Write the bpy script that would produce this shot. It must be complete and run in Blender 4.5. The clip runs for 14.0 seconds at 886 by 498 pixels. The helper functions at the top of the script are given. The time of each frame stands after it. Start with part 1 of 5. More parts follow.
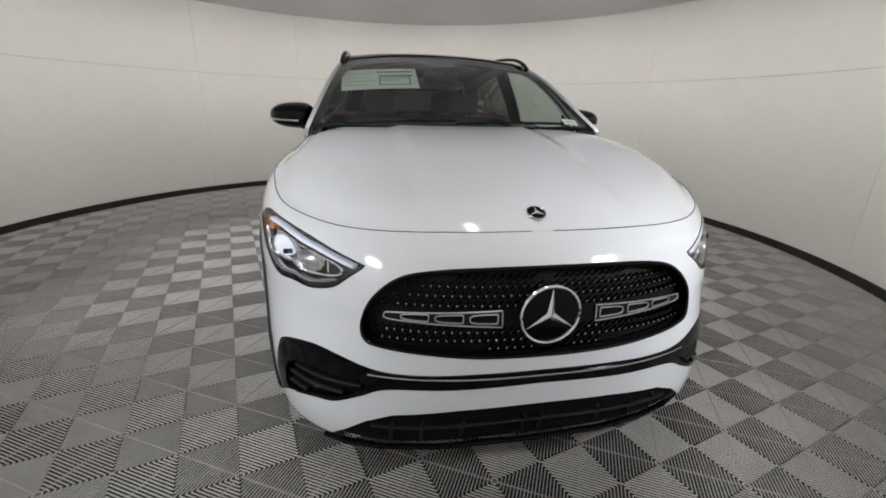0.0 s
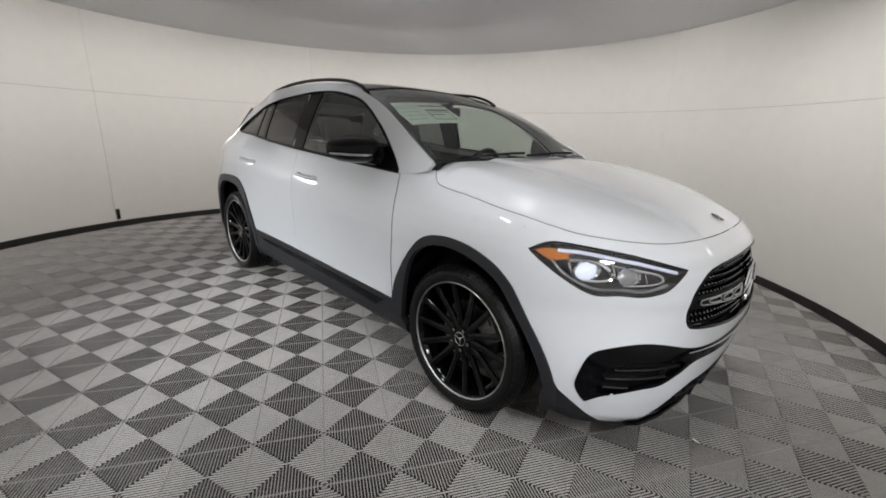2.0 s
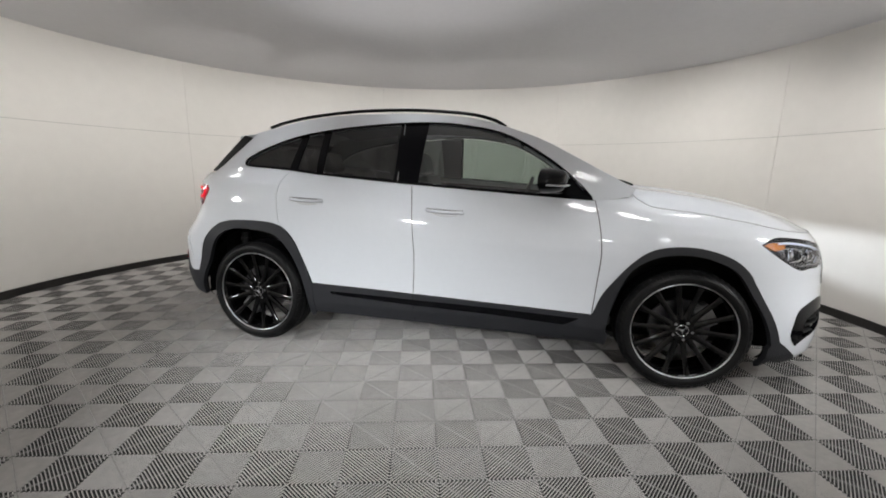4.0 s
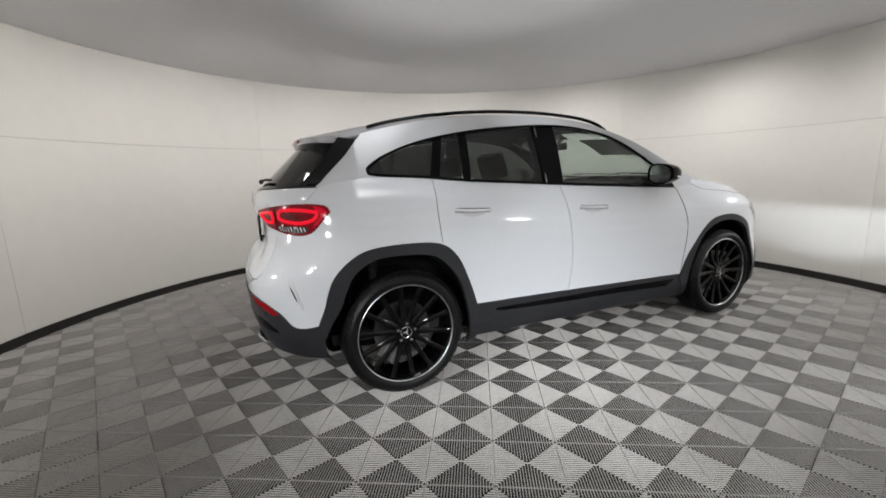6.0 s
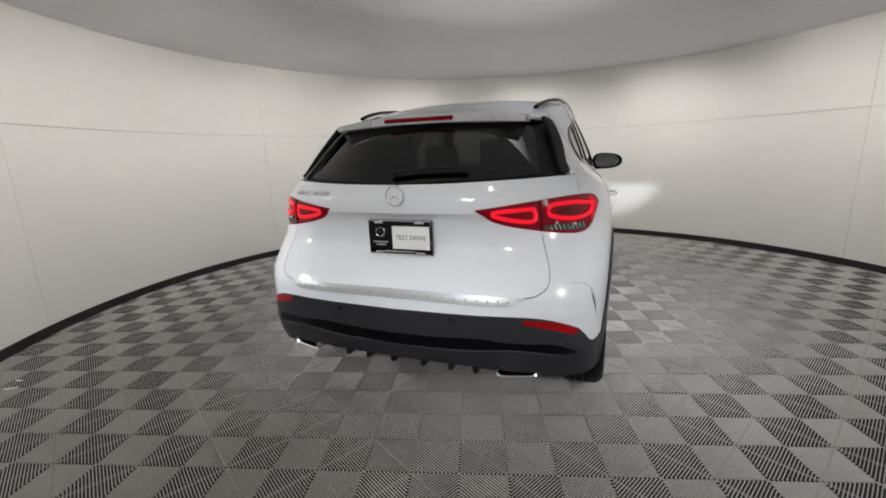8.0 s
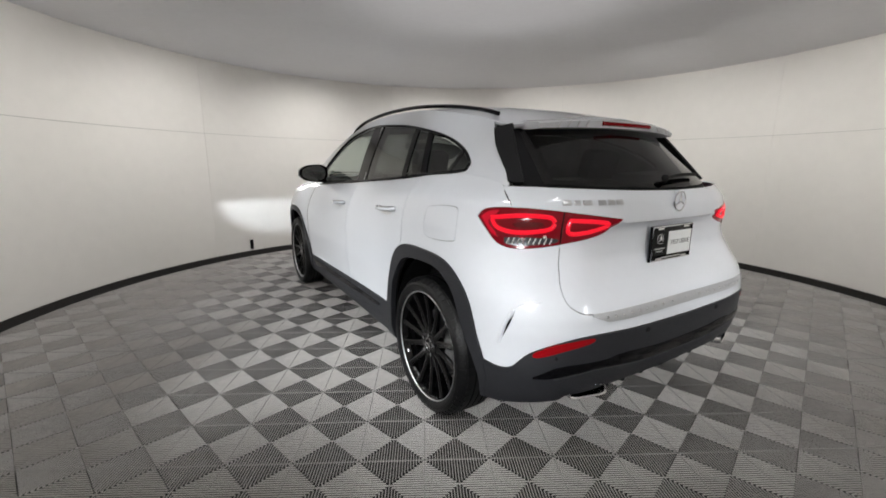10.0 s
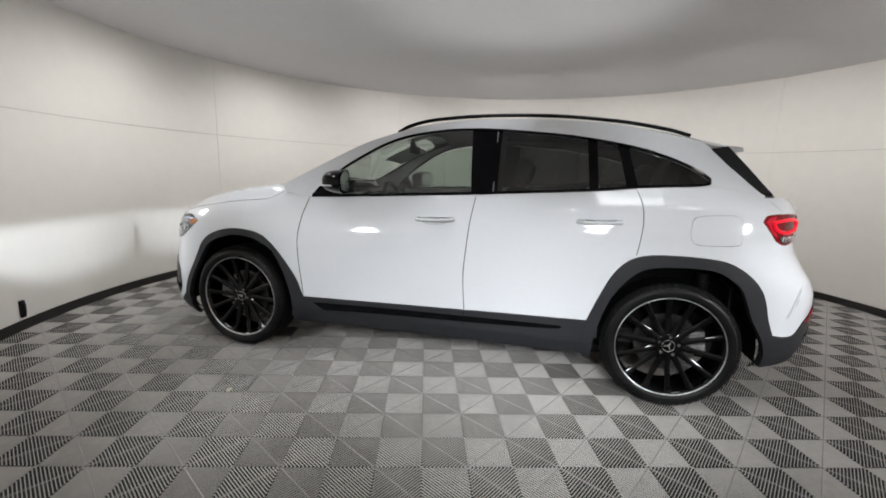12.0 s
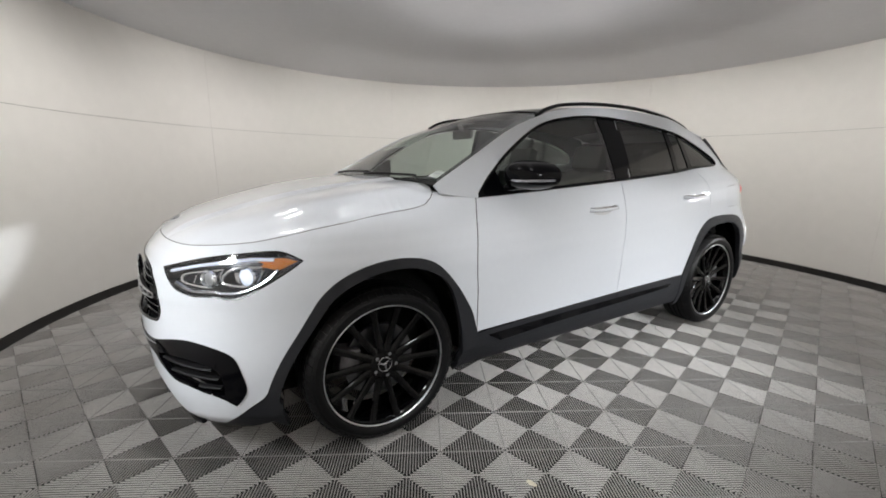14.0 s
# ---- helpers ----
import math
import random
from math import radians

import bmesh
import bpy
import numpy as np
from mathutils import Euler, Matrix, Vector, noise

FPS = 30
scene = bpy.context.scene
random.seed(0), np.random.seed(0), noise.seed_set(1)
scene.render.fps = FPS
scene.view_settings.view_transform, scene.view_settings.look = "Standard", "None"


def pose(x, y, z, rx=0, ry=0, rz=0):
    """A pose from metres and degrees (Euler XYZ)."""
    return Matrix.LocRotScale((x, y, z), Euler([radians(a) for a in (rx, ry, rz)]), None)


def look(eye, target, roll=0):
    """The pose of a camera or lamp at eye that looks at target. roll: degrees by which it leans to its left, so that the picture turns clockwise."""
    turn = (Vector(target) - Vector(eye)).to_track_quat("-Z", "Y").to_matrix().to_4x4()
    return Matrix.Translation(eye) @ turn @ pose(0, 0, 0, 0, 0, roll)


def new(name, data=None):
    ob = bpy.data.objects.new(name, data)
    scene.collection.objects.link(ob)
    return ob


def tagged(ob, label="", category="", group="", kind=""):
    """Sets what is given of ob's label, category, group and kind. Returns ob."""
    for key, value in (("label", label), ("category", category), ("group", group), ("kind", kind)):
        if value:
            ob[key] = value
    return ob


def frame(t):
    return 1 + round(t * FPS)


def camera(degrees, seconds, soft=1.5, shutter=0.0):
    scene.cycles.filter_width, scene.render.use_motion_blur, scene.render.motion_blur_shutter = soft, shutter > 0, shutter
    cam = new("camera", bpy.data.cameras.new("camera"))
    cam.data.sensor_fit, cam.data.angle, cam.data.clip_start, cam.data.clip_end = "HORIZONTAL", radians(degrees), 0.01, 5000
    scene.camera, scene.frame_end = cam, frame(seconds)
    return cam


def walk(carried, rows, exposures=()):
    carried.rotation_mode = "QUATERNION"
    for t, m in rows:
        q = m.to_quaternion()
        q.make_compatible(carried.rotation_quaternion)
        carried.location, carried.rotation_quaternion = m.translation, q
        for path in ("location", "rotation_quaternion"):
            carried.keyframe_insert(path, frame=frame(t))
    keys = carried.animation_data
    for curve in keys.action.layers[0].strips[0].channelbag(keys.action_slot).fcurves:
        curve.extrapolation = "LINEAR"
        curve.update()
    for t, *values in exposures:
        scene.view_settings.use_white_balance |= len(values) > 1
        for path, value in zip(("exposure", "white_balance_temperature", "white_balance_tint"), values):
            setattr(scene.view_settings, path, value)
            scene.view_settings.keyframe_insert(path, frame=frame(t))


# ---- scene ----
cam = camera(94.0, 14.0, soft=1.8)
PATH = [
    (0, (-0.494, -3.229, 1.240), (-0.141, -1.372, 0.588), 1.44),
    (0.5, (-0.870, -3.143, 1.252), (-0.242, -1.348, 0.632), 1.92),
    (1, (-1.289, -3.014, 1.269), (-0.404, -1.322, 0.673), 2.01),
    (1.5, (-1.717, -2.793, 1.270), (-0.574, -1.249, 0.711), 1.96),
    (2, (-2.166, -2.519, 1.273), (-0.797, -1.166, 0.731), 1.97),
    (2.5, (-2.561, -2.153, 1.271), (-1.007, -0.998, 0.770), 1.88),
    (3, (-2.901, -1.675, 1.259), (-1.197, -0.737, 0.797), 1.78),
    (3.5, (-3.159, -1.123, 1.244), (-1.333, -0.425, 0.822), 1.52),
    (4, (-3.322, -0.522, 1.230), (-1.408, -0.090, 0.846), 1.07),
    (4.5, (-3.386, 0.109, 1.219), (-1.422, 0.254, 0.866), 0.47),
    (5, (-3.350, 0.756, 1.213), (-1.385, 0.596, 0.878), -0.25),
    (5.5, (-3.215, 1.410, 1.216), (-1.303, 0.932, 0.880), -1.05),
    (6, (-2.963, 2.056, 1.229), (-1.166, 1.257, 0.864), -1.78),
    (6.5, (-2.560, 2.641, 1.245), (-0.945, 1.536, 0.830), -2.09),
    (7, (-2.085, 3.147, 1.246), (-0.708, 1.763, 0.812), -2.33),
    (7.5, (-1.496, 3.509, 1.255), (-0.429, 1.875, 0.814), -2.29),
    (8, (-0.828, 3.700, 1.272), (-0.142, 1.874, 0.830), -1.97),
    (8.5, (-0.133, 3.731, 1.288), (0.122, 1.796, 0.850), -1.45),
    (9, (0.553, 3.625, 1.295), (0.358, 1.681, 0.865), -0.82),
    (9.5, (1.218, 3.410, 1.284), (0.584, 1.559, 0.869), -0.16),
    (10, (1.842, 3.081, 1.258), (0.814, 1.414, 0.854), 0.38),
    (10.5, (2.349, 2.594, 1.247), (0.996, 1.181, 0.833), 0.66),
    (11, (2.778, 2.019, 1.236), (1.162, 0.913, 0.828), 1.16),
    (11.5, (3.058, 1.355, 1.234), (1.262, 0.567, 0.845), 1.70),
    (12, (3.235, 0.655, 1.252), (1.326, 0.190, 0.884), 1.84),
    (12.5, (3.273, -0.121, 1.247), (1.304, -0.203, 0.906), 2.16),
    (13, (3.124, -0.814, 1.249), (1.176, -0.525, 0.896), 1.79),
    (13.5, (2.833, -1.452, 1.231), (0.981, -0.794, 0.864), 1.06),
    (14, (2.436, -2.032, 1.234), (0.769, -1.008, 0.820), 0.48),
]
walk(cam, [(t, look(eye, target, roll)) for t, eye, target, roll in PATH], ((0, -0.15), (1.5, -0.12), (2.5, -0.03), (3.5, 0.0), (14, 0.0)))

# ---- light ----
ROOM_X, ROOM_Y, ROOM_R, ROOM_H = -0.247, 0.409, 3.72, 2.4535
world = bpy.data.worlds.new("booth_world")
world.use_nodes = True
world.node_tree.nodes["Background"].inputs[0].default_value = (0.9, 0.93, 1.0, 1)
world.node_tree.nodes["Background"].inputs[1].default_value = 0.05
scene.world = world
scene.view_settings.exposure = 0.0


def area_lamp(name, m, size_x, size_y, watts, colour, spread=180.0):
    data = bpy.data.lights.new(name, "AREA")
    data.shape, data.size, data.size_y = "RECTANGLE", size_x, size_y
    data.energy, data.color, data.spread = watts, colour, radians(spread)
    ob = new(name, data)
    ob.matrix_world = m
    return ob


# fill lamps added without fixtures under the ceiling brighten the wall and the floor, all turned the same way round;
# round lamps on the wall panels look at the car
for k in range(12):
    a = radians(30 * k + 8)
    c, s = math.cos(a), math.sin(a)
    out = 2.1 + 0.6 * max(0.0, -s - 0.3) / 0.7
    area_lamp("wall_fill", look((ROOM_X + out * c, ROOM_Y + out * s, 2.40), (ROOM_X + ROOM_R * c, ROOM_Y + ROOM_R * s, 1.2 - 0.5 * (out - 2.1))), 1.0, 0.25, 6.3, (1.0, 0.978, 0.94), 110)
    area_lamp("floor_fill", look((ROOM_X + 2.4 * c, ROOM_Y + 2.4 * s, 2.40), (ROOM_X + 2.1 * c - 0.9 * s, ROOM_Y + 2.1 * s + 0.9 * c, 0.0)), 0.32, 0.12, 1.7, (0.99, 0.985, 0.975), 84)
# nine round wall lamps in a ring, added without fixtures
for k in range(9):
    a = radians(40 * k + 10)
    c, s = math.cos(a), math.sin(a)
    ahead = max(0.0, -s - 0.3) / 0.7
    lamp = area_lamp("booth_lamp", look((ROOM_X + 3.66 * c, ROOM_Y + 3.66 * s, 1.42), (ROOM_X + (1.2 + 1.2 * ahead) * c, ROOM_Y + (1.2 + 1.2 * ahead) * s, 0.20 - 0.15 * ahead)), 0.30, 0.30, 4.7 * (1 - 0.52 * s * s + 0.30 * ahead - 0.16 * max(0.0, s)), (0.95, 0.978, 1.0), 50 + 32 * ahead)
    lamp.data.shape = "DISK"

# soft uplight added in mid-air, unseen from below, for the stretched ceiling's middle
wash = area_lamp("ceiling_fill", look((ROOM_X, ROOM_Y, 2.12), (ROOM_X, ROOM_Y + 0.001, 4.0)), 2.4, 2.4, 5.0, (1.0, 0.985, 0.975))
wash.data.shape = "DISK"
# unseen fill lamps added above the car for its roof and hood
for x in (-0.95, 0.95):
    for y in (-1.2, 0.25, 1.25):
        area_lamp("roof_fill", look((x, y, 2.46), (x * 0.75, y, 0.0)), 0.5, 1.1, 0.8, (0.97, 0.985, 1.0), 40)

# ---- materials ----


def mat(name, colour, rough=0.5, metal=0.0, vary=0.0, scale=8.0, bump=0.0, bump_scale=60.0, coat=0.0, **more):
    """A principled material whose colour varies by two scales of noise, with fine relief."""
    m = bpy.data.materials.new(name)
    m.use_nodes = True
    nodes, links = m.node_tree.nodes, m.node_tree.links
    p = nodes["Principled BSDF"]
    p.inputs["Base Color"].default_value = (*colour, 1)
    p.inputs["Roughness"].default_value, p.inputs["Metallic"].default_value = rough, metal
    p.inputs["Coat Weight"].default_value, p.inputs["Coat Roughness"].default_value = coat, 0.03
    for key, value in more.items():
        p.inputs["Specular IOR Level" if key == "specular_level" else key].default_value = value
    at = nodes.new("ShaderNodeTexCoord").outputs["Object"]
    if vary:
        big, small = nodes.new("ShaderNodeTexNoise"), nodes.new("ShaderNodeTexNoise")
        big.inputs["Scale"].default_value, small.inputs["Scale"].default_value = scale, scale * 11
        big.inputs["Detail"].default_value = small.inputs["Detail"].default_value = 6
        links.new(at, big.inputs["Vector"]), links.new(at, small.inputs["Vector"])
        both = nodes.new("ShaderNodeMath")
        both.operation = "ADD"
        links.new(big.outputs["Fac"], both.inputs[0]), links.new(small.outputs["Fac"], both.inputs[1])
        ramp = nodes.new("ShaderNodeMapRange")
        ramp.inputs["From Min"].default_value, ramp.inputs["From Max"].default_value = 0.6, 1.4
        ramp.inputs["To Min"].default_value, ramp.inputs["To Max"].default_value = 1 - vary, 1 + vary
        links.new(both.outputs[0], ramp.inputs["Value"])
        mix = nodes.new("ShaderNodeVectorMath")
        mix.operation = "SCALE"
        mix.inputs[0].default_value = colour
        links.new(ramp.outputs[0], mix.inputs["Scale"])
        links.new(mix.outputs[0], p.inputs["Base Color"])
    if bump:
        grain, relief = nodes.new("ShaderNodeTexNoise"), nodes.new("ShaderNodeBump")
        grain.inputs["Scale"].default_value, grain.inputs["Detail"].default_value = bump_scale, 4
        relief.inputs["Strength"].default_value, relief.inputs["Distance"].default_value = bump, 0.002
        links.new(at, grain.inputs["Vector"]), links.new(grain.outputs["Fac"], relief.inputs["Height"])
        links.new(relief.outputs["Normal"], p.inputs["Normal"])
    return m


def glass(name, colour, rough=0.0, base=0.08):
    """Thin tinted glass: a clear sheet with a mirror gloss on it."""
    m = bpy.data.materials.new(name)
    m.use_nodes = True
    nodes, links = m.node_tree.nodes, m.node_tree.links
    nodes.remove(nodes["Principled BSDF"])
    clear, gloss, mix, rim = (nodes.new("ShaderNode" + k) for k in ("BsdfTransparent", "BsdfGlossy", "MixShader", "LayerWeight"))
    clear.inputs["Color"].default_value = (*colour, 1)
    gloss.inputs["Roughness"].default_value = rough
    rim.inputs["Blend"].default_value = 0.5
    power, lift = nodes.new("ShaderNodeMath"), nodes.new("ShaderNodeMath")
    power.operation, lift.operation = "POWER", "MULTIPLY_ADD"
    power.inputs[1].default_value, lift.inputs[1].default_value, lift.inputs[2].default_value = 5.0, 1 - base, base
    links.new(rim.outputs["Facing"], power.inputs[0]), links.new(power.outputs[0], lift.inputs[0])
    links.new(lift.outputs[0], mix.inputs[0]), links.new(clear.outputs[0], mix.inputs[1]), links.new(gloss.outputs[0], mix.inputs[2])
    links.new(mix.outputs[0], nodes["Material Output"].inputs["Surface"])
    return m


def glow(name, colour, strength):
    m = bpy.data.materials.new(name)
    m.use_nodes = True
    p = m.node_tree.nodes["Principled BSDF"]
    p.inputs["Base Color"].default_value = (*colour, 1)
    p.inputs["Roughness"].default_value, p.inputs["Specular IOR Level"].default_value = 0.12, 0.25
    p.inputs["Emission Color"].default_value, p.inputs["Emission Strength"].default_value = (*colour, 1), strength
    return m


WHITE = mat("white_paint", (0.757, 0.785, 0.832), 0.35, vary=0.015, scale=3, coat=1.0, specular_level=0.2)
WALL = mat("wall_vinyl", (0.81, 0.785, 0.75), 0.5, vary=0.028, scale=0.8, bump=0.2, bump_scale=9)
CEIL = mat("ceiling_fabric", (0.72, 0.715, 0.735), 0.6, vary=0.03, scale=1.5, bump=0.1)
SEAM = mat("seam_filler", (0.42, 0.41, 0.385), 0.8, vary=0.1)
DARK = mat("dark_base", (0.018, 0.016, 0.015), 0.7, vary=0.3, scale=14, bump=0.3)
TILE = mat("ribbed_plastic", (0.44, 0.426, 0.41), 0.30, vary=0.16, scale=2.5, bump=0.1, bump_scale=300, specular_level=0.4)
RIDGE_TOP = mat("tile_joint", (0.24, 0.235, 0.225), 0.5, vary=0.2, scale=6)
# near-black sheet: the shade between the ribs is put into its colour
TILEBASE = mat("tile_gap_shade", (0.010, 0.010, 0.0095), 0.8, vary=0.2)
CLAD = mat("grey_cladding", (0.022, 0.023, 0.027), 0.5, vary=0.12, scale=20, bump=0.25, bump_scale=900, specular_level=0.38)
GLOSS = mat("gloss_black", (0.003, 0.003, 0.004), 0.08, specular_level=0.18)
BLACK = mat("matt_black", (0.008, 0.008, 0.009), 0.6, vary=0.2, scale=30, specular_level=0.25)
INNER = mat("inner_shell", (0.006, 0.006, 0.006), 0.9, vary=0.2, specular_level=0.1)
RUBBER = mat("tyre_rubber", (0.005, 0.005, 0.0055), 0.42, vary=0.25, scale=25, bump=0.3, bump_scale=300, specular_level=0.28)
CHROME = mat("chrome", (0.82, 0.83, 0.85), 0.08, 1.0, vary=0.03)
ALLOY = mat("machined_alloy", (0.86, 0.87, 0.89), 0.34, 1.0, vary=0.05, scale=30)
DARKCHROME = mat("dark_chrome", (0.42, 0.43, 0.45), 0.12, 1.0, vary=0.03)
RIMBLACK = mat("rim_black", (0.0025, 0.0025, 0.0028), 0.045, specular_level=0.3)
CALIPER = mat("cast_caliper", (0.22, 0.22, 0.225), 0.42, 0.7, vary=0.35, scale=45, bump=0.3, bump_scale=200)
STEEL = mat("brake_steel", (0.16, 0.16, 0.165), 0.35, 1.0, vary=0.2, scale=40)
SILVER = mat("silver_trim", (0.62, 0.63, 0.65), 0.3, 1.0, vary=0.05)
SEAT = mat("grey_leather", (0.115, 0.118, 0.117), 0.5, vary=0.12, scale=20, bump=0.3, bump_scale=400)
DASH = mat("dash_plastic", (0.02, 0.021, 0.022), 0.6, vary=0.15, scale=25, bump=0.2)
SCUFF = mat("brushed_scuff_plate", (0.46, 0.47, 0.485), 0.34, 0.35, vary=0.08, scale=60, bump=0.1, bump_scale=400)
LAMPGREY = mat("lamp_housing", (0.09, 0.092, 0.10), 0.25, 0.6, vary=0.1, scale=40)
LINER = mat("headliner_cloth", (0.14, 0.14, 0.14), 0.9, vary=0.08)
PAPER = mat("sticker_paper", (0.88, 1.0, 0.91), 0.6, vary=0.06, scale=20)
PAPERWHITE = mat("white_paper", (0.82, 0.83, 0.82), 0.6, vary=0.04)
INK = mat("ink", (0.02, 0.02, 0.022), 0.5)
WINDSCREEN = glass("windscreen_glass", (0.94, 0.99, 0.96), 0.0, 0.04)
FRONTGLASS = glass("front_door_glass", (0.56, 0.63, 0.59), 0.0, 0.16)
PRIVACY = glass("privacy_glass", (0.125, 0.135, 0.13), 0.0, 0.10)
DARKGLASS = glass("rear_screen_glass", (0.035, 0.036, 0.036))
LENS = glass("lamp_lens", (0.93, 0.94, 0.95))
RED = mat("red_reflector", (0.33, 0.004, 0.008), 0.12, vary=0.1, scale=40, specular_level=0.25)
TAILRED = glow("tail_lamp_body", (0.10, 0.001, 0.004), 0.75)
SIDERED = glow("tail_lamp_side", (0.30, 0.003, 0.012), 1.0)
TAILDARK = mat("tail_lamp_dark", (0.10, 0.002, 0.004), 0.1, vary=0.1)
AMBER = mat("amber_reflector", (0.68, 0.20, 0.012), 0.2, coat=1.0, vary=0.1, scale=60)
REDGLOW = glow("lit_tail_lamp", (0.5, 0.006, 0.017), 1.35)
WHITEGLOW = glow("lit_headlamp", (0.85, 0.9, 1.0), 0.55)
DRLGLOW = glow("lit_light_strip", (0.80, 0.84, 1.0), 0.30)

# ---- mesh tools ----


def mesh_object(name, verts, faces, material, parent=None, label="", smooth=True):
    """One mesh object, under its thing if parent is given."""
    me = bpy.data.meshes.new(name)
    me.from_pydata([tuple(map(float, v)) for v in verts], [], [tuple(map(int, f)) for f in faces])
    me.materials.append(material)
    if smooth:
        me.shade_smooth()
        me.set_sharp_from_angle(angle=radians(38))
    ob = new(name, me)
    if parent is not None:
        ob.parent = parent
    if label:
        ob["label"] = label
    return ob


def part(name, bm, material, parent, label="", smooth=True):
    """Links a bmesh as one mesh object under a thing or under a part."""
    me = bpy.data.meshes.new(name)
    bmesh.ops.recalc_face_normals(bm, faces=bm.faces)
    bm.to_mesh(me)
    bm.free()
    me.materials.append(material)
    if smooth:
        me.shade_smooth()
        me.set_sharp_from_angle(angle=radians(38))
    ob = new(name, me)
    if parent is not None:
        ob.parent = parent
    if label:
        ob["label"] = label
    return ob


def thing(name, label, category, m=None, group="", kind=""):
    ob = new(name)
    ob.empty_display_size = 0.1
    if m is not None:
        ob.matrix_world = m
    return tagged(ob, label, category, group, kind)


def box(bm, lo, hi, m=None, bevel=0.0):
    """Adds a box from corner to corner, its edges bevelled."""
    made = bmesh.ops.create_cube(bm, size=1.0)["verts"]
    for v in made:
        v.co = Vector([(l + h) / 2 + c * (h - l) for l, h, c in zip(lo, hi, v.co)])
    if bevel:
        edges = {e for v in made for e in v.link_edges}
        out = bmesh.ops.bevel(bm, geom=list(edges), offset=bevel, segments=2, affect="EDGES", profile=0.6)
        made = list({v for f in out["faces"] for v in f.verts} | {v for v in made if v.is_valid})
    if m is not None:
        for v in made:
            v.co = m @ v.co
    return made


def lathe(profile, steps, axis="x"):
    """A surface of revolution about the x axis from (x, radius) pairs: its verts and faces."""
    verts, faces, n = [], [], len(profile)
    for k in range(steps):
        a = 2 * math.pi * k / steps
        verts += [(x, r * math.sin(a), r * math.cos(a)) for x, r in profile]
        j = (k + 1) % steps
        faces += [(k * n + i, k * n + i + 1, j * n + i + 1, j * n + i) for i in range(n - 1)]
    return verts, faces


def tube(points, radius, sides=8, closed=False, flat=1.0):
    """A round or flattened bar along points: verts and faces."""
    pts = [Vector(p) for p in points]
    verts, faces, n = [], [], len(pts)
    for i, p in enumerate(pts):
        ahead = (pts[(i + 1) % n] - pts[i - 1]) if closed else (pts[min(i + 1, n - 1)] - pts[max(i - 1, 0)])
        q = ahead.to_track_quat("Y", "Z")
        for s in range(sides):
            a = 2 * math.pi * s / sides
            verts.append(p + q @ Vector((radius * math.cos(a), 0, radius * flat * math.sin(a))))
    for i in range(n if closed else n - 1):
        j = (i + 1) % n
        faces += [(i * sides + s, i * sides + (s + 1) % sides, j * sides + (s + 1) % sides, j * sides + s) for s in range(sides)]
    if not closed:
        faces += [tuple(range(sides))[::-1], tuple((n - 1) * sides + s for s in range(sides))]
    return verts, faces


def curve(points, steps=8, closed=False):
    """A smooth line through points (Catmull-Rom). A point given twice is a sharp corner."""
    p = [np.array(q, float) for q in points]
    runs, run = [], [p[0]]
    for a, b in zip(p, p[1:]):
        if np.allclose(a, b):
            runs.append(run)
            run = [b]
        else:
            run.append(b)
    runs.append(run)
    out = []
    for run in runs:
        if len(run) < 2:
            continue
        ext = [2 * run[0] - run[1], *run, 2 * run[-1] - run[-2]]
        for a, b, c, d in zip(ext, ext[1:], ext[2:], ext[3:]):
            for s in np.arange(steps) / steps:
                out.append(0.5 * (2 * b + (c - a) * s + (2 * a - 5 * b + 4 * c - d) * s**2 + (3 * b - a - 3 * c + d) * s**3))
        out.append(run[-1])
    keep = [out[0]]
    for q in out[1:]:
        if np.linalg.norm(q - keep[-1]) > 1e-5:
            keep.append(q)
    if closed and np.linalg.norm(keep[0] - keep[-1]) < 1e-5:
        keep.pop()
    return np.array(keep)


def inside(poly, pts):
    """Which 2D points lie in the polygon."""
    x, y = pts[:, 0], pts[:, 1]
    hit = np.zeros(len(pts), bool)
    for (x0, y0), (x1, y1) in zip(poly, np.roll(poly, -1, 0)):
        cross = (y0 > y) != (y1 > y)
        with np.errstate(divide="ignore", invalid="ignore"):
            hit ^= cross & (x < (x1 - x0) * (y - y0) / (y1 - y0) + x0)
    return hit


def nearest(poly, pts):
    """The nearest points on the polygon's outline, and how far they are."""
    best, far = pts.copy(), np.full(len(pts), 1e9)
    for a, b in zip(poly, np.roll(poly, -1, 0)):
        ab = b - a
        s = np.clip(((pts - a) @ ab) / max(ab @ ab, 1e-12), 0, 1)
        q = a + s[:, None] * ab
        d = np.linalg.norm(pts - q, axis=1)
        best[d < far], far = q[d < far], np.minimum(d, far)
    return best, far


def shrink(poly, gap):
    """The polygon drawn in by a gap."""
    area = 0.5 * np.sum(poly[:, 0] * np.roll(poly[:, 1], -1) - np.roll(poly[:, 0], -1) * poly[:, 1])
    ahead = np.roll(poly, -1, 0) - np.roll(poly, 1, 0)
    ahead /= np.maximum(np.linalg.norm(ahead, axis=1), 1e-9)[:, None]
    return poly + np.sign(area) * gap * np.stack([-ahead[:, 1], ahead[:, 0]], 1)


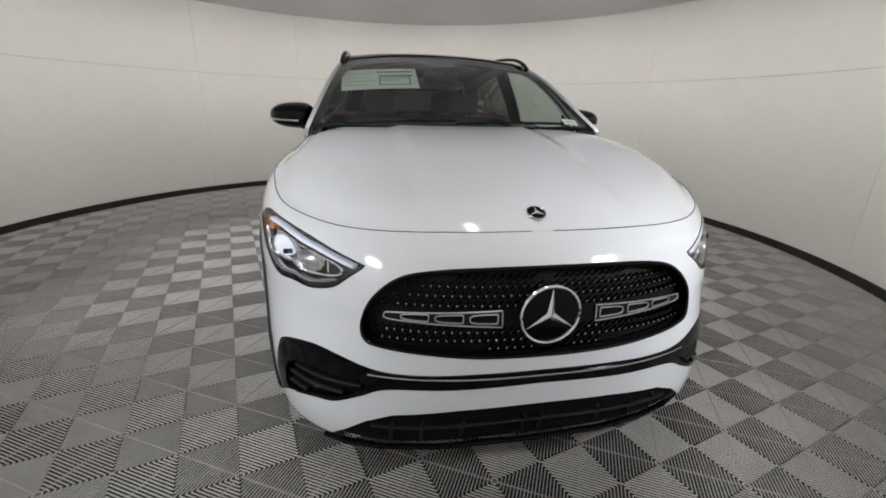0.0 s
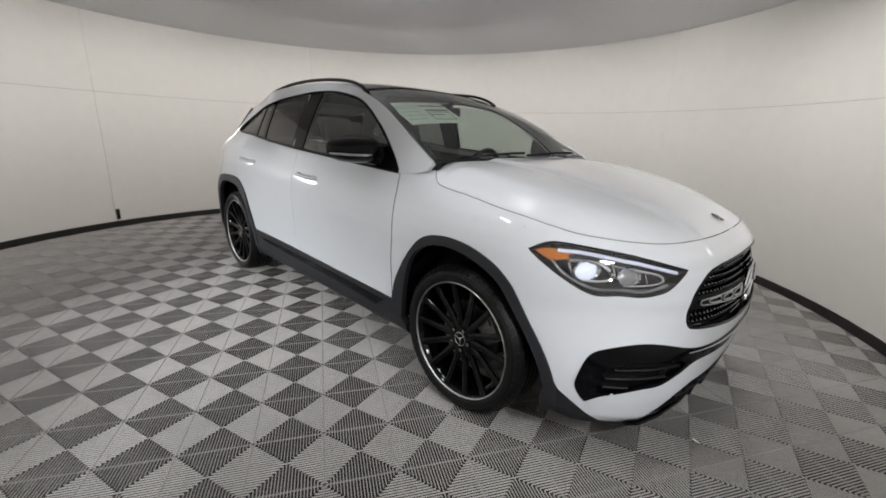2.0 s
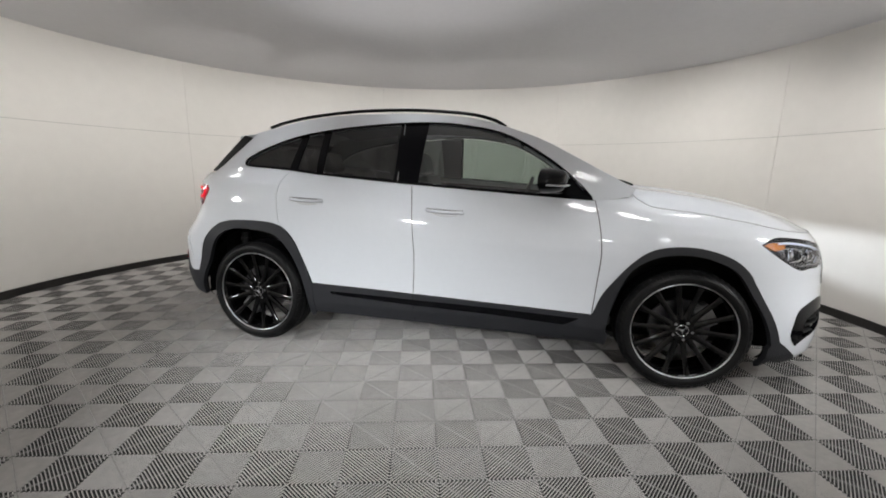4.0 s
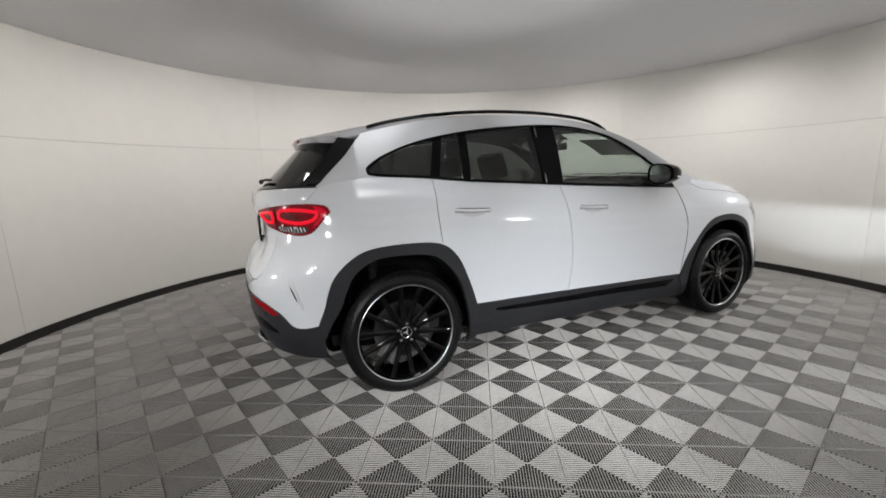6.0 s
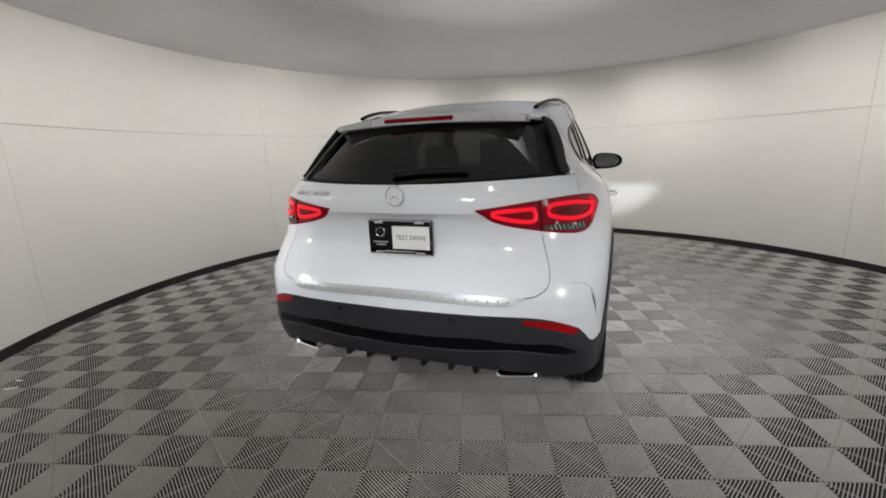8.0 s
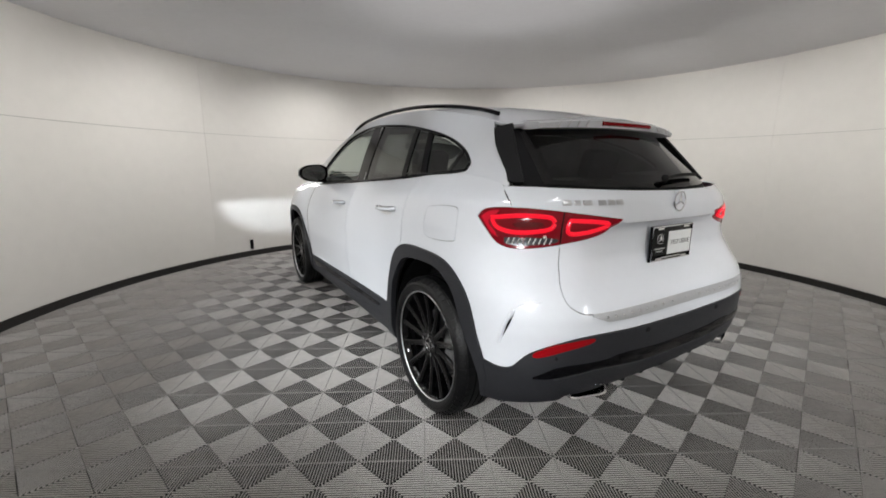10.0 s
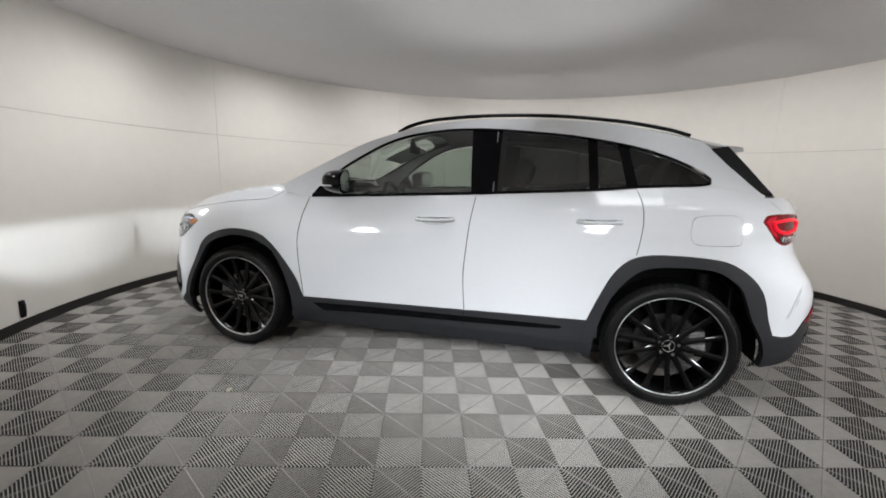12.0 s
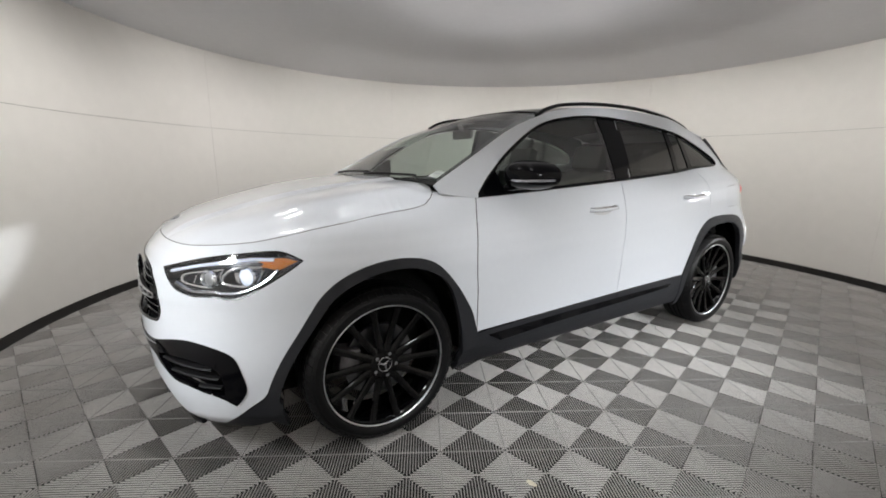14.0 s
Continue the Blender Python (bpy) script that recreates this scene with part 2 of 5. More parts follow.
def panel_mesh(poly, surface, step=0.02, holes=(), thick=0.006, gap=0.0, out=0.0):
    """A sheet on a surface, cut to a polygon of the surface's two coordinates, with its rim turned in.
    surface takes an (n, 2) array and gives (n, 3) places and (n, 3) outward normals."""
    poly = shrink(poly, gap) if gap else poly
    lo, hi = poly.min(0) - step, poly.max(0) + step
    nx, ny = (int(v) + 2 for v in (hi - lo) / step)
    gx, gy = np.meshgrid(np.arange(nx), np.arange(ny), indexing="ij")
    grid = lo + step * np.stack([gx, gy], -1).reshape(-1, 2)
    idx = np.arange(nx * ny).reshape(nx, ny)
    cells = np.stack([idx[:-1, :-1], idx[1:, :-1], idx[1:, 1:], idx[:-1, 1:]], -1).reshape(-1, 4)
    mid = grid[cells].mean(1)
    keep = inside(poly, mid)
    for h in holes:
        keep &= ~inside(h, mid)
    cells = cells[keep]
    count = np.bincount(cells.ravel(), minlength=nx * ny)
    rim = (count > 0) & (count < 4)
    # the outline's nodes move onto the polygons
    where = np.nonzero(rim)[0]
    best, far = nearest(poly, grid[where])
    for h in holes:
        b2, f2 = nearest(h, grid[where])
        best[f2 < far], far = b2[f2 < far], np.minimum(f2, far)
    grid[where] = best
    # sharp corners of the outline
    for pg in (poly, *holes):
        d1, d2 = pg - np.roll(pg, 1, 0), np.roll(pg, -1, 0) - pg
        turn = np.abs(np.arctan2(d1[:, 0] * d2[:, 1] - d1[:, 1] * d2[:, 0], (d1 * d2).sum(1)))
        for c in pg[turn > 0.5]:
            k = where[np.argmin(((grid[where] - c) ** 2).sum(1))]
            if np.linalg.norm(grid[k] - c) < 1.5 * step:
                grid[k] = c
    used = np.nonzero(count)[0]
    remap = -np.ones(nx * ny, int)
    remap[used] = np.arange(len(used))
    flat = grid[used]
    place, normal = surface(flat)
    place = place + normal * out
    cells = remap[cells]
    a, b, c, d = (flat[cells[:, k]] for k in range(4))
    area = np.abs((c - a)[:, 0] * (d - b)[:, 1] - (c - a)[:, 1] * (d - b)[:, 0])
    cells = cells[area > 1e-7]
    faces = [tuple(f) for f in cells]
    verts = place
    if thick:
        edges = {}
        for f in faces:
            for u, v in zip(f, f[1:] + f[:1]):
                edges[(u, v)] = edges.get((u, v), 0) + 1
        border = [(u, v) for (u, v) in edges if (v, u) not in edges]
        ring = sorted({u for e in border for u in e})
        low = {u: len(verts) + k for k, u in enumerate(ring)}
        verts = np.concatenate([place, place[ring] - normal[ring] * thick])
        faces += [(v, u, low[u], low[v]) for u, v in border]
    return verts, faces


def mirrored(verts, faces):
    return np.asarray(verts) * [-1, 1, 1], [tuple(f)[::-1] for f in faces]

# ---- the booth ----


def arc_panel(r0, r1, a0, a1, z0, z1, step=2.0):
    """A piece of a cylinder's wall between two radii, angles (degrees) and heights."""
    n = max(2, int(abs(a1 - a0) / step) + 1)
    verts, faces = [], []
    for a in np.radians(np.linspace(a0, a1, n)):
        c, s = math.cos(a), math.sin(a)
        verts += [(ROOM_X + r * c, ROOM_Y + r * s, z) for r, z in ((r0, z0), (r0, z1), (r1, z1), (r1, z0))]
    for k in range(n - 1):
        i, j = 4 * k, 4 * k + 4
        faces += [(i, i + 1, j + 1, j), (i + 1, i + 2, j + 2, j + 1), (i + 2, i + 3, j + 3, j + 2), (i + 3, i, j, j + 3)]
    faces += [(0, 3, 2, 1), (4 * n - 4, 4 * n - 3, 4 * n - 2, 4 * n - 1)]
    return verts, faces


wall = tagged(mesh_object("wall_round", *arc_panel(ROOM_R + 0.012, ROOM_R + 0.10, 0, 360, 0.0, ROOM_H + 0.25), SEAM),
              "curved white booth wall of large vinyl panels", "wall", kind="structure")
SEAMS = [109.0 - 42.35 * k for k in range(9)]
for a0, a1 in zip(SEAMS, SEAMS[1:]):
    for z0, z1 in ((0.075, 1.598), (1.602, ROOM_H + 0.03)):
        mesh_object("panel", *arc_panel(ROOM_R, ROOM_R + 0.011, a1 + 0.018, a0 - 0.018, z0, z1), WALL, wall)
for z0, z1 in ((0.075, 1.598), (1.602, ROOM_H + 0.03)):
    mesh_object("panel", *arc_panel(ROOM_R, ROOM_R + 0.011, SEAMS[0] + 0.018 - 360, SEAMS[-1] - 0.018, z0, z1), WALL, wall)
tagged(mesh_object("baseboard", *arc_panel(ROOM_R - 0.006, ROOM_R + 0.011, 0, 360, -0.01, 0.068), DARK),
       "dark rubber skirting at the foot of the white wall", "baseboard", kind="structure")

# small dark catches at the foot of two wall seams
for a in (SEAMS[0] - 0.3, -67.8):
    bm = bmesh.new()
    box(bm, (-0.02, -0.02, -0.065), (0.0, 0.02, 0.065), bevel=0.008)
    box(bm, (-0.03, -0.011, -0.035), (-0.018, 0.011, 0.045), bevel=0.005)
    clip = part("latch", bm, BLACK, None)
    r = radians(a)
    clip.matrix_world = Matrix.Translation((ROOM_X + (ROOM_R - 0.002) * math.cos(r), ROOM_Y + (ROOM_R - 0.002) * math.sin(r), 0.16)) @ Matrix.Rotation(r, 4, "Z")
    tagged(clip, "small black latch on the foot of the white wall", "latch", "wall latches")

# the stretched ceiling, slightly domed
verts, faces, rings = [(ROOM_X, ROOM_Y, ROOM_H + 0.10)], [], 14
for k in range(1, rings + 1):
    r = (ROOM_R - 0.002) * k / rings
    for s in range(96):
        a = 2 * math.pi * s / 96
        verts.append((ROOM_X + r * math.cos(a), ROOM_Y + r * math.sin(a), ROOM_H + 0.10 * (1 - (k / rings) ** 2)))
for s in range(96):
    j = (s + 1) % 96
    faces.append((0, 1 + j, 1 + s))
    for k in range(rings - 1):
        i = 1 + 96 * k
        faces.append((i + s, i + j, i + 96 + j, i + 96 + s))
top = len(verts)
verts += [(x, y, z + 0.05) for x, y, z in verts]
faces += [tuple(top + i for i in f)[::-1] for f in faces]
tagged(mesh_object("ceiling", verts, faces, CEIL), "pale grey stretched fabric ceiling over the round booth", "ceiling", kind="structure")

# ---- the floor ----
TURN, STEP, GRID = radians(16.15), 0.2, (-0.0895, -0.0647)
FLOOR_R = ROOM_R + 0.01
PITCH, RIB, DEEP = 0.0118, 0.0027, 0.0056


def floor_place(u, v):
    c, s = math.cos(TURN), math.sin(TURN)
    u, v = u + GRID[0], v + GRID[1]
    return c * u - s * v, s * u + c * v


def bar(verts, faces, p, q, width, top, low):
    """A raised rib from p to q on the floor: its top and its sides."""
    d = (q - p) / max(np.linalg.norm(q - p), 1e-9)
    n = np.array([-d[1], d[0]]) * width / 2
    i = len(verts)
    round_top = ((-1.40, low), (-1.05, top - 0.0016), (-0.68, top - 0.0005), (0.0, top), (0.68, top - 0.0005), (1.05, top - 0.0016), (1.40, low))
    for base in (p, q):
        verts += [(base[0] + n[0] * s, base[1] + n[1] * s, h) for s, h in round_top]
    faces += [(i + k, i + 7 + k, i + 8 + k, i + k + 1) for k in range(6)]


def clip_ring(p, q, mid, radius):
    """The part of a line inside the round wall."""
    d, f = q - p, p - mid
    a, b, c = d @ d, 2 * f @ d, f @ f - radius**2
    root = b * b - 4 * a * c
    if root <= 0:
        return None
    s0, s1 = max(0, (-b - root**0.5) / 2 / a), min(1, (-b + root**0.5) / 2 / a)
    return (p + s0 * d, p + s1 * d) if s1 - s0 > 0.02 else None


def tile_mesh(mid=None):
    """A floor tile of two by two squares, ribbed on the slant by turns; cut off at the wall if mid, the room's middle, is given."""
    verts, faces, ridges = [], [], []
    for i in range(2):
        for j in range(2):
            c = np.array([(i - 0.5) * STEP, (j - 0.5) * STEP])
            lean = 1 if (i + j) % 2 == 0 else -1
            d, n = np.array([1, lean]) / 2**0.5, np.array([-lean, 1]) / 2**0.5
            for k in range(-12, 13):
                off = k * PITCH
                half = STEP / 2**0.5 - abs(off) - 0.002
                lines = [(c + n * off - d * half, c + n * off + d * half, RIB, 0.0)] if half > 0.006 else []
                for p, q, w, h in lines:
                    cut = clip_ring(p, q, mid, FLOOR_R) if mid is not None else (p, q)
                    if cut:
                        bar(verts, faces, *cut, w, h, -DEEP)
            cut = (c - n * 0.138, c + n * 0.138)
            cut = clip_ring(*cut, mid, FLOOR_R) if mid is not None else cut
            if cut:
                ridges.append(len(faces))
                bar(verts, faces, *cut, 0.0042, -0.0006, -DEEP)
    me = bpy.data.meshes.new("tile")
    me.from_pydata(verts, [], faces)
    me.shade_smooth()
    me.materials.append(TILE)
    me.materials.append(RIDGE_TOP)
    for first in ridges:
        for k in range(first, first + 6):
            me.polygons[k].material_index = 1
    return me


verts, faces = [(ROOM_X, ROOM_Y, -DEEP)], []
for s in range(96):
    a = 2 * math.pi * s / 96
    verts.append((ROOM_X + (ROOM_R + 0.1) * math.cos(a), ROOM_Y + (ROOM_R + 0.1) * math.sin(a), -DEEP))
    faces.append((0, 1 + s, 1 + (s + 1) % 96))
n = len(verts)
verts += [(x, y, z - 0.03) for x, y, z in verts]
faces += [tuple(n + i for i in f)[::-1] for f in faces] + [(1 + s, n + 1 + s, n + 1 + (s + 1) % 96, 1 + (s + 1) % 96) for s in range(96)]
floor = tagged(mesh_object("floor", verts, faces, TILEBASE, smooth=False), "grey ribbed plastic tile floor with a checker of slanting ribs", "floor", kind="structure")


def lay_tiles():
    shared = tile_mesh()
    for i in range(-11, 12):
        for j in range(-11, 12):
            x, y = floor_place(0.4 * i + 0.2, 0.4 * j + 0.2)
            away = math.hypot(x - ROOM_X, y - ROOM_Y)
            if away > FLOOR_R + 0.26:
                continue
            me = shared
            if away > FLOOR_R - 0.29:
                c, s = math.cos(TURN), math.sin(TURN)
                dx, dy = ROOM_X - x, ROOM_Y - y
                me = tile_mesh(np.array([c * dx + s * dy, -s * dx + c * dy]))
                if not me.vertices:
                    continue
            tile = new("tile", me)
            tile.parent = floor
            tile.matrix_world = pose(x, y, 0, 0, 0, math.degrees(TURN))

# ---- the car ----
AXLE, HUB_Z = 1.3645, 0.352


def table(z, *pairs):
    """A smooth value between pairs of (height, value)."""
    return np.interp(z, [p[0] for p in pairs], [p[1] for p in pairs])


def soft(x, a, b):
    s = np.clip((x - a) / (b - a), 0, 1)
    return s * s * (3 - 2 * s)


def half_width(y, z):
    """Half the body's width beside y at a height."""
    z = z - 0.060 * (np.clip(y, -1.3, 1.4) + 0.83) * soft(z, 0.6, 1.0)
    door = table(z, (0.14, 0.70), (0.18, 0.78), (0.24, 0.84), (0.32, 0.870), (0.45, 0.879), (0.645, 0.8965), (0.70, 0.8965), (0.78, 0.897), (0.85, 0.888), (0.91, 0.872), (0.97, 0.848), (1.02, 0.825), (1.07, 0.80), (1.12, 0.765))
    wing = table(z, (0.14, 0.80), (0.18, 0.86), (0.24, 0.885), (0.32, 0.893), (0.45, 0.905), (0.6, 0.915), (0.75, 0.92), (0.85, 0.916), (0.92, 0.905), (0.98, 0.886), (1.02, 0.862), (1.05, 0.832), (1.075, 0.792), (1.095, 0.735), (1.12, 0.63))
    rear = table(z, (0.14, 0.74), (0.18, 0.80), (0.24, 0.86), (0.32, 0.885), (0.45, 0.897), (0.6, 0.907), (0.75, 0.912), (0.85, 0.907), (0.92, 0.893), (0.98, 0.870), (1.02, 0.832), (1.07, 0.770), (1.1, 0.74), (1.16, 0.69))
    f, r = 1 - soft(y, -1.32, -0.92), soft(y, 0.3, 1.2)
    return door * (1 - f - r) + wing * f + rear * r


FRONT = ((0.14, 2.12), (0.18, 2.18), (0.24, 2.225), (0.32, 2.245), (0.42, 2.26), (0.52, 2.275), (0.62, 2.28), (0.70, 2.275), (0.78, 2.255), (0.85, 2.22), (0.90, 2.175), (0.94, 2.115), (0.97, 2.04), (1.0, 1.95))
REAR = ((0.14, 1.90), (0.22, 1.99), (0.30, 2.07), (0.40, 2.115), (0.48, 2.138), (0.56, 2.15), (0.62, 2.158), (0.68, 2.15), (0.74, 2.125), (0.80, 2.09), (0.88, 2.062), (0.95, 2.062), (1.05, 2.072), (1.10, 2.07), (1.15, 2.045), (1.2, 2.0))
CORNER = 1.3


def arc_table(n, length, width=0.9):
    """Arc length against angle round a corner of the plan, from the side to the middle."""
    a = np.linspace(0, math.pi / 2, 400)
    x, y = width * np.cos(a) ** (2 / n), length * np.sin(a) ** (2 / n)
    return a, np.r_[0, np.cumsum(np.hypot(np.diff(x), np.diff(y)))]


ARC_F, ARC_R = arc_table(2.5, 0.96), arc_table(3.0, 0.80)
Q_FRONT, Q_REAR = -CORNER - ARC_F[1][-1], CORNER + ARC_R[1][-1]


def skin_place(q):
    """Places on the lower body. q: along the body's outline in plan (y along the side, then round the corners), and height."""
    s, z = q[:, 0], q[:, 1]
    y = np.clip(s, -CORNER, CORNER)
    w = half_width(y, z)
    af = np.interp(-CORNER - s, ARC_F[1], ARC_F[0])
    ar = np.interp(s - CORNER, ARC_R[1], ARC_R[0])
    lf, lr = table(z, *FRONT) - CORNER, table(z, *REAR) - CORNER
    nf = 2.5 + 0.8 * (1 - soft(z, 0.25, 0.68))
    nr = 3.0 + 1.2 * (1 - soft(z, 0.70, 0.98)) + 0.7 * (1 - soft(z, 0.36, 0.60))
    x = np.where(s < -CORNER, w * np.maximum(np.cos(af), 0) ** (2 / nf), np.where(s > CORNER, w * np.maximum(np.cos(ar), 0) ** (2 / nr), w))
    y = np.where(s < -CORNER, -CORNER - lf * np.sin(af) ** (2 / nf), np.where(s > CORNER, CORNER + lr * np.sin(ar) ** (2 / nr), y))
    # the tailgate draws in below the lamps
    y = y - 0.030 * soft(s, 2.2, 2.45) * soft(z, 0.70, 0.86) * (1 - soft(z, 1.005, 1.03))
    # beyond the middle line the sheet goes on to the other side
    x = np.where(s < Q_FRONT, -np.interp(Q_FRONT - s, (0, 1), (0, 1)), x)
    return np.stack([x, y, z], 1)


def with_normal(place):
    """A surface function that also gives the outward normals."""
    def surface(q):
        e = 2e-3
        p = place(q)
        du = place(q + [e, 0]) - place(q - [e, 0])
        dv = place(q + [0, e]) - place(q - [0, e])
        n = np.cross(du, dv)
        n /= np.maximum(np.linalg.norm(n, axis=1), 1e-12)[:, None]
        return p, n
    return surface


skin = with_normal(skin_place)



def skin_x(y, z):
    """The body's half width at y, the rear corner's rounding included."""
    w = half_width(np.clip(y, -CORNER, CORNER), z)
    lr, lf = table(z, *REAR) - CORNER, table(z, *FRONT) - CORNER
    v = np.clip((y - CORNER) / lr, 0, 1) ** 3 + np.clip((-CORNER - y) / np.maximum(lf, 0.1), 0, 1) ** 3
    return w * np.maximum(1 - v, 0) ** (1 / 3)


def belt(y):
    return np.interp(y, (-1.2, -0.83, -0.51, 0.22, 0.886, 1.13, 1.3, 1.5, 1.7, 1.8), (1.05, 1.064, 1.08, 1.124, 1.17, 1.195, 1.208, 1.21, 1.188, 1.17))


EDGE = curve([(-1.12, 1.105), (-1.06, 1.135), (-0.85, 1.245), (-0.7, 1.325), (-0.53, 1.41), (-0.35, 1.475), (-0.15, 1.532), (0.1, 1.565), (0.4, 1.577), (0.8, 1.567), (1.1, 1.535), (1.4, 1.48), (1.6, 1.425), (1.85, 1.36)])
RIDGE = curve([(-1.2, 1.09), (-1.1, 1.14), (-0.9, 1.25), (-0.68, 1.375), (-0.537, 1.445), (-0.35, 1.515), (-0.15, 1.57), (0.1, 1.602), (0.4, 1.62), (0.8, 1.615), (1.1, 1.59), (1.4, 1.545), (1.6, 1.505), (1.9, 1.45)])


def cab_place(q):
    """Places on the cabin's side: y and height."""
    y, z = q[:, 0], q[:, 1]
    d = np.maximum(z - belt(y), -0.05)
    return np.stack([skin_x(y, belt(y)) - 0.30 * d - 0.32 * d * np.abs(d) - 0.33 * np.maximum(d, 0) * soft(y, 1.0, 1.5) - 0.02 * soft(y, 1.5, 1.77) * np.clip(d / 0.04, 0, 1), y, z], 1)


def edge_x(y):
    z = np.interp(y, EDGE[:, 0], EDGE[:, 1])
    return cab_place(np.stack([y, z], 1))[:, 0]


def top_place(q):
    """Places on windscreen and roof: share of the half width (0 in the middle, 1 at the edge), and y."""
    u, y = q[:, 0], q[:, 1]
    e, c = np.interp(y, EDGE[:, 0], EDGE[:, 1]), np.interp(y, RIDGE[:, 0], RIDGE[:, 1])
    return np.stack([u * edge_x(y), y, e + (c - e) * (1 - np.abs(u) ** 2.2)], 1)


HOOD_GAP = curve([(-1.055, 1.095), (-1.10, 1.062), (-1.181, 1.034), (-1.48, 1.007), (-1.709, 0.977), (-1.841, 0.951), (-1.949, 0.930), (-2.147, 0.911), (-2.297, 0.905), (-2.555, 0.908), (Q_FRONT, 0.909)])
HOOD_RIM = skin_place(HOOD_GAP)


HOOD_LINE = curve([(-2.2, 0.885), (-2.14, 0.922), (-2.08, 0.950), (-2.0, 0.978), (-1.8, 1.034), (-1.575, 1.082), (-1.3, 1.120), (-1.1, 1.137), (-0.95, 1.143)], 12)


def hood_raw(x, y):
    yy = y - 0.19 * x**2 * (1 - soft(y, -2.0, -1.3))
    z = np.interp(yy, HOOD_LINE[:, 0], HOOD_LINE[:, 1])
    z = z - 0.12 * np.maximum(np.abs(x) - 0.45, 0) ** 2
    crease, flank = 0.305 + 0.03 * (y + 2.1), 0.57 + 0.33 * (y + 2.08)
    z = z + 0.008 * soft(np.abs(x), flank - 0.03, flank + 0.05)
    return z + 0.013 * (1 - soft(np.abs(x), crease - 0.02, crease + 0.05)) - 0.004


RIM_LIFT = HOOD_RIM[:, 2] - hood_raw(HOOD_RIM[:, 0], HOOD_RIM[:, 1])


def hood_place(q):
    x, y = q[:, 0], q[:, 1]
    far = np.hypot(np.abs(x)[:, None] - HOOD_RIM[None, :, 0], y[:, None] - HOOD_RIM[None, :, 1])
    weight = 1 / (far + 1e-4) ** 4
    lift = (weight * RIM_LIFT).sum(1) / weight.sum(1)
    return np.stack([x, y, hood_raw(x, y) + lift * np.exp(-(far.min(1) / 0.08) ** 2)], 1)


cab, roof_skin, hood_skin = with_normal(cab_place), with_normal(top_place), with_normal(hood_place)

car = thing("car", "white compact crossover with black wheels parked on the ribbed floor", "car")


def welded(v, f):
    """A half and its mirror image, joined along the middle."""
    v = np.array(v)
    mid = np.abs(v[:, 0]) < 2e-3
    v[mid, 0] = 0
    n, other = len(v), np.arange(len(v))
    other = np.where(mid, other, -1)
    extra = np.nonzero(~mid)[0]
    other[extra] = n + np.arange(len(extra))
    faces = [g for g in f if sum(mid[i] for i in g) < len(g)]
    return np.concatenate([v, v[extra] * [-1, 1, 1]]), faces + [tuple(int(other[i]) for i in g)[::-1] for g in faces]


def on_both(name, poly, surface, material, step=0.02, label="", parent=None, whole=False, **more):
    """A panel on the car's left and the same on its right, or one across the middle (whole)."""
    v, f = panel_mesh(poly, surface, step, **more)
    if whole:
        return [mesh_object(name, *welded(v, f), material, parent or car, label)]
    return [mesh_object(name, v, f, material, parent or car, label), mesh_object(name, *mirrored(v, f), material, parent or car, label)]


def on_skin(points, surface, out=0.0):
    p, n = surface(np.array(points, float))
    return p + n * out


def both_tubes(name, line, radius, material, parents, sides=8, closed=False, flat=1.0, label=""):
    v, f = tube(line, radius, sides, closed, flat)
    v = np.array([tuple(q) for q in v])
    return [mesh_object(name, v, f, material, parents[0], label), mesh_object(name, *mirrored(v, f), material, parents[1], label)]


# outlines on the lower body: along the plan, and height
LAMP_F = curve([(-1.712, 0.862), (-1.712, 0.862), (-1.81, 0.897), (-1.937, 0.893), (-2.117, 0.868), (-2.312, 0.817), (-2.312, 0.817), (-2.255, 0.78), (-2.205, 0.747), (-2.12, 0.728), (-2.033, 0.73), (-1.94, 0.725), (-1.845, 0.768), (-1.765, 0.822), (-1.712, 0.862)], closed=True)
GRILLE = curve([(-2.84, 0.826), (-2.65, 0.824), (-2.50, 0.815), (-2.40, 0.79), (-2.325, 0.725), (-2.295, 0.655), (-2.31, 0.61), (-2.36, 0.597), (-2.477, 0.588), (-2.65, 0.576), (-2.84, 0.572)])
VENT = curve([(-2.84, 0.522), (-2.64, 0.520), (-2.52, 0.516), (-2.4, 0.517), (-2.321, 0.527), (-2.219, 0.546), (-2.129, 0.552), (-2.021, 0.534), (-1.935, 0.50), (-1.89, 0.43), (-1.868, 0.37), (-1.885, 0.33), (-1.915, 0.302), (-1.915, 0.302), (-1.98, 0.335), (-2.064, 0.356), (-2.15, 0.374), (-2.24, 0.386), (-2.33, 0.424), (-2.42, 0.462), (-2.633, 0.467), (-2.84, 0.474)])
VENT_IN = curve([(-1.962, 0.352), (-1.972, 0.41), (-2.00, 0.448), (-2.06, 0.470), (-2.15, 0.482), (-2.24, 0.482), (-2.31, 0.476), (-2.345, 0.463), (-2.315, 0.434), (-2.245, 0.402), (-2.16, 0.388), (-2.08, 0.370), (-2.0, 0.350), (-1.962, 0.352)], closed=True)
ARCH_F_OUT = curve([(-1.80, 0.25), (-1.787, 0.33), (-1.732, 0.51), (-1.63, 0.72), (-1.475, 0.816), (-1.271, 0.836), (-1.103, 0.775), (-0.935, 0.564), (-0.87, 0.40)])
ARCH_F_IN = curve([(-1.73, 0.17), (-1.715, 0.33), (-1.672, 0.498), (-1.583, 0.678), (-1.45, 0.755), (-1.30, 0.775), (-1.16, 0.74), (-1.055, 0.645), (-0.985, 0.426), (-0.965, 0.19)])
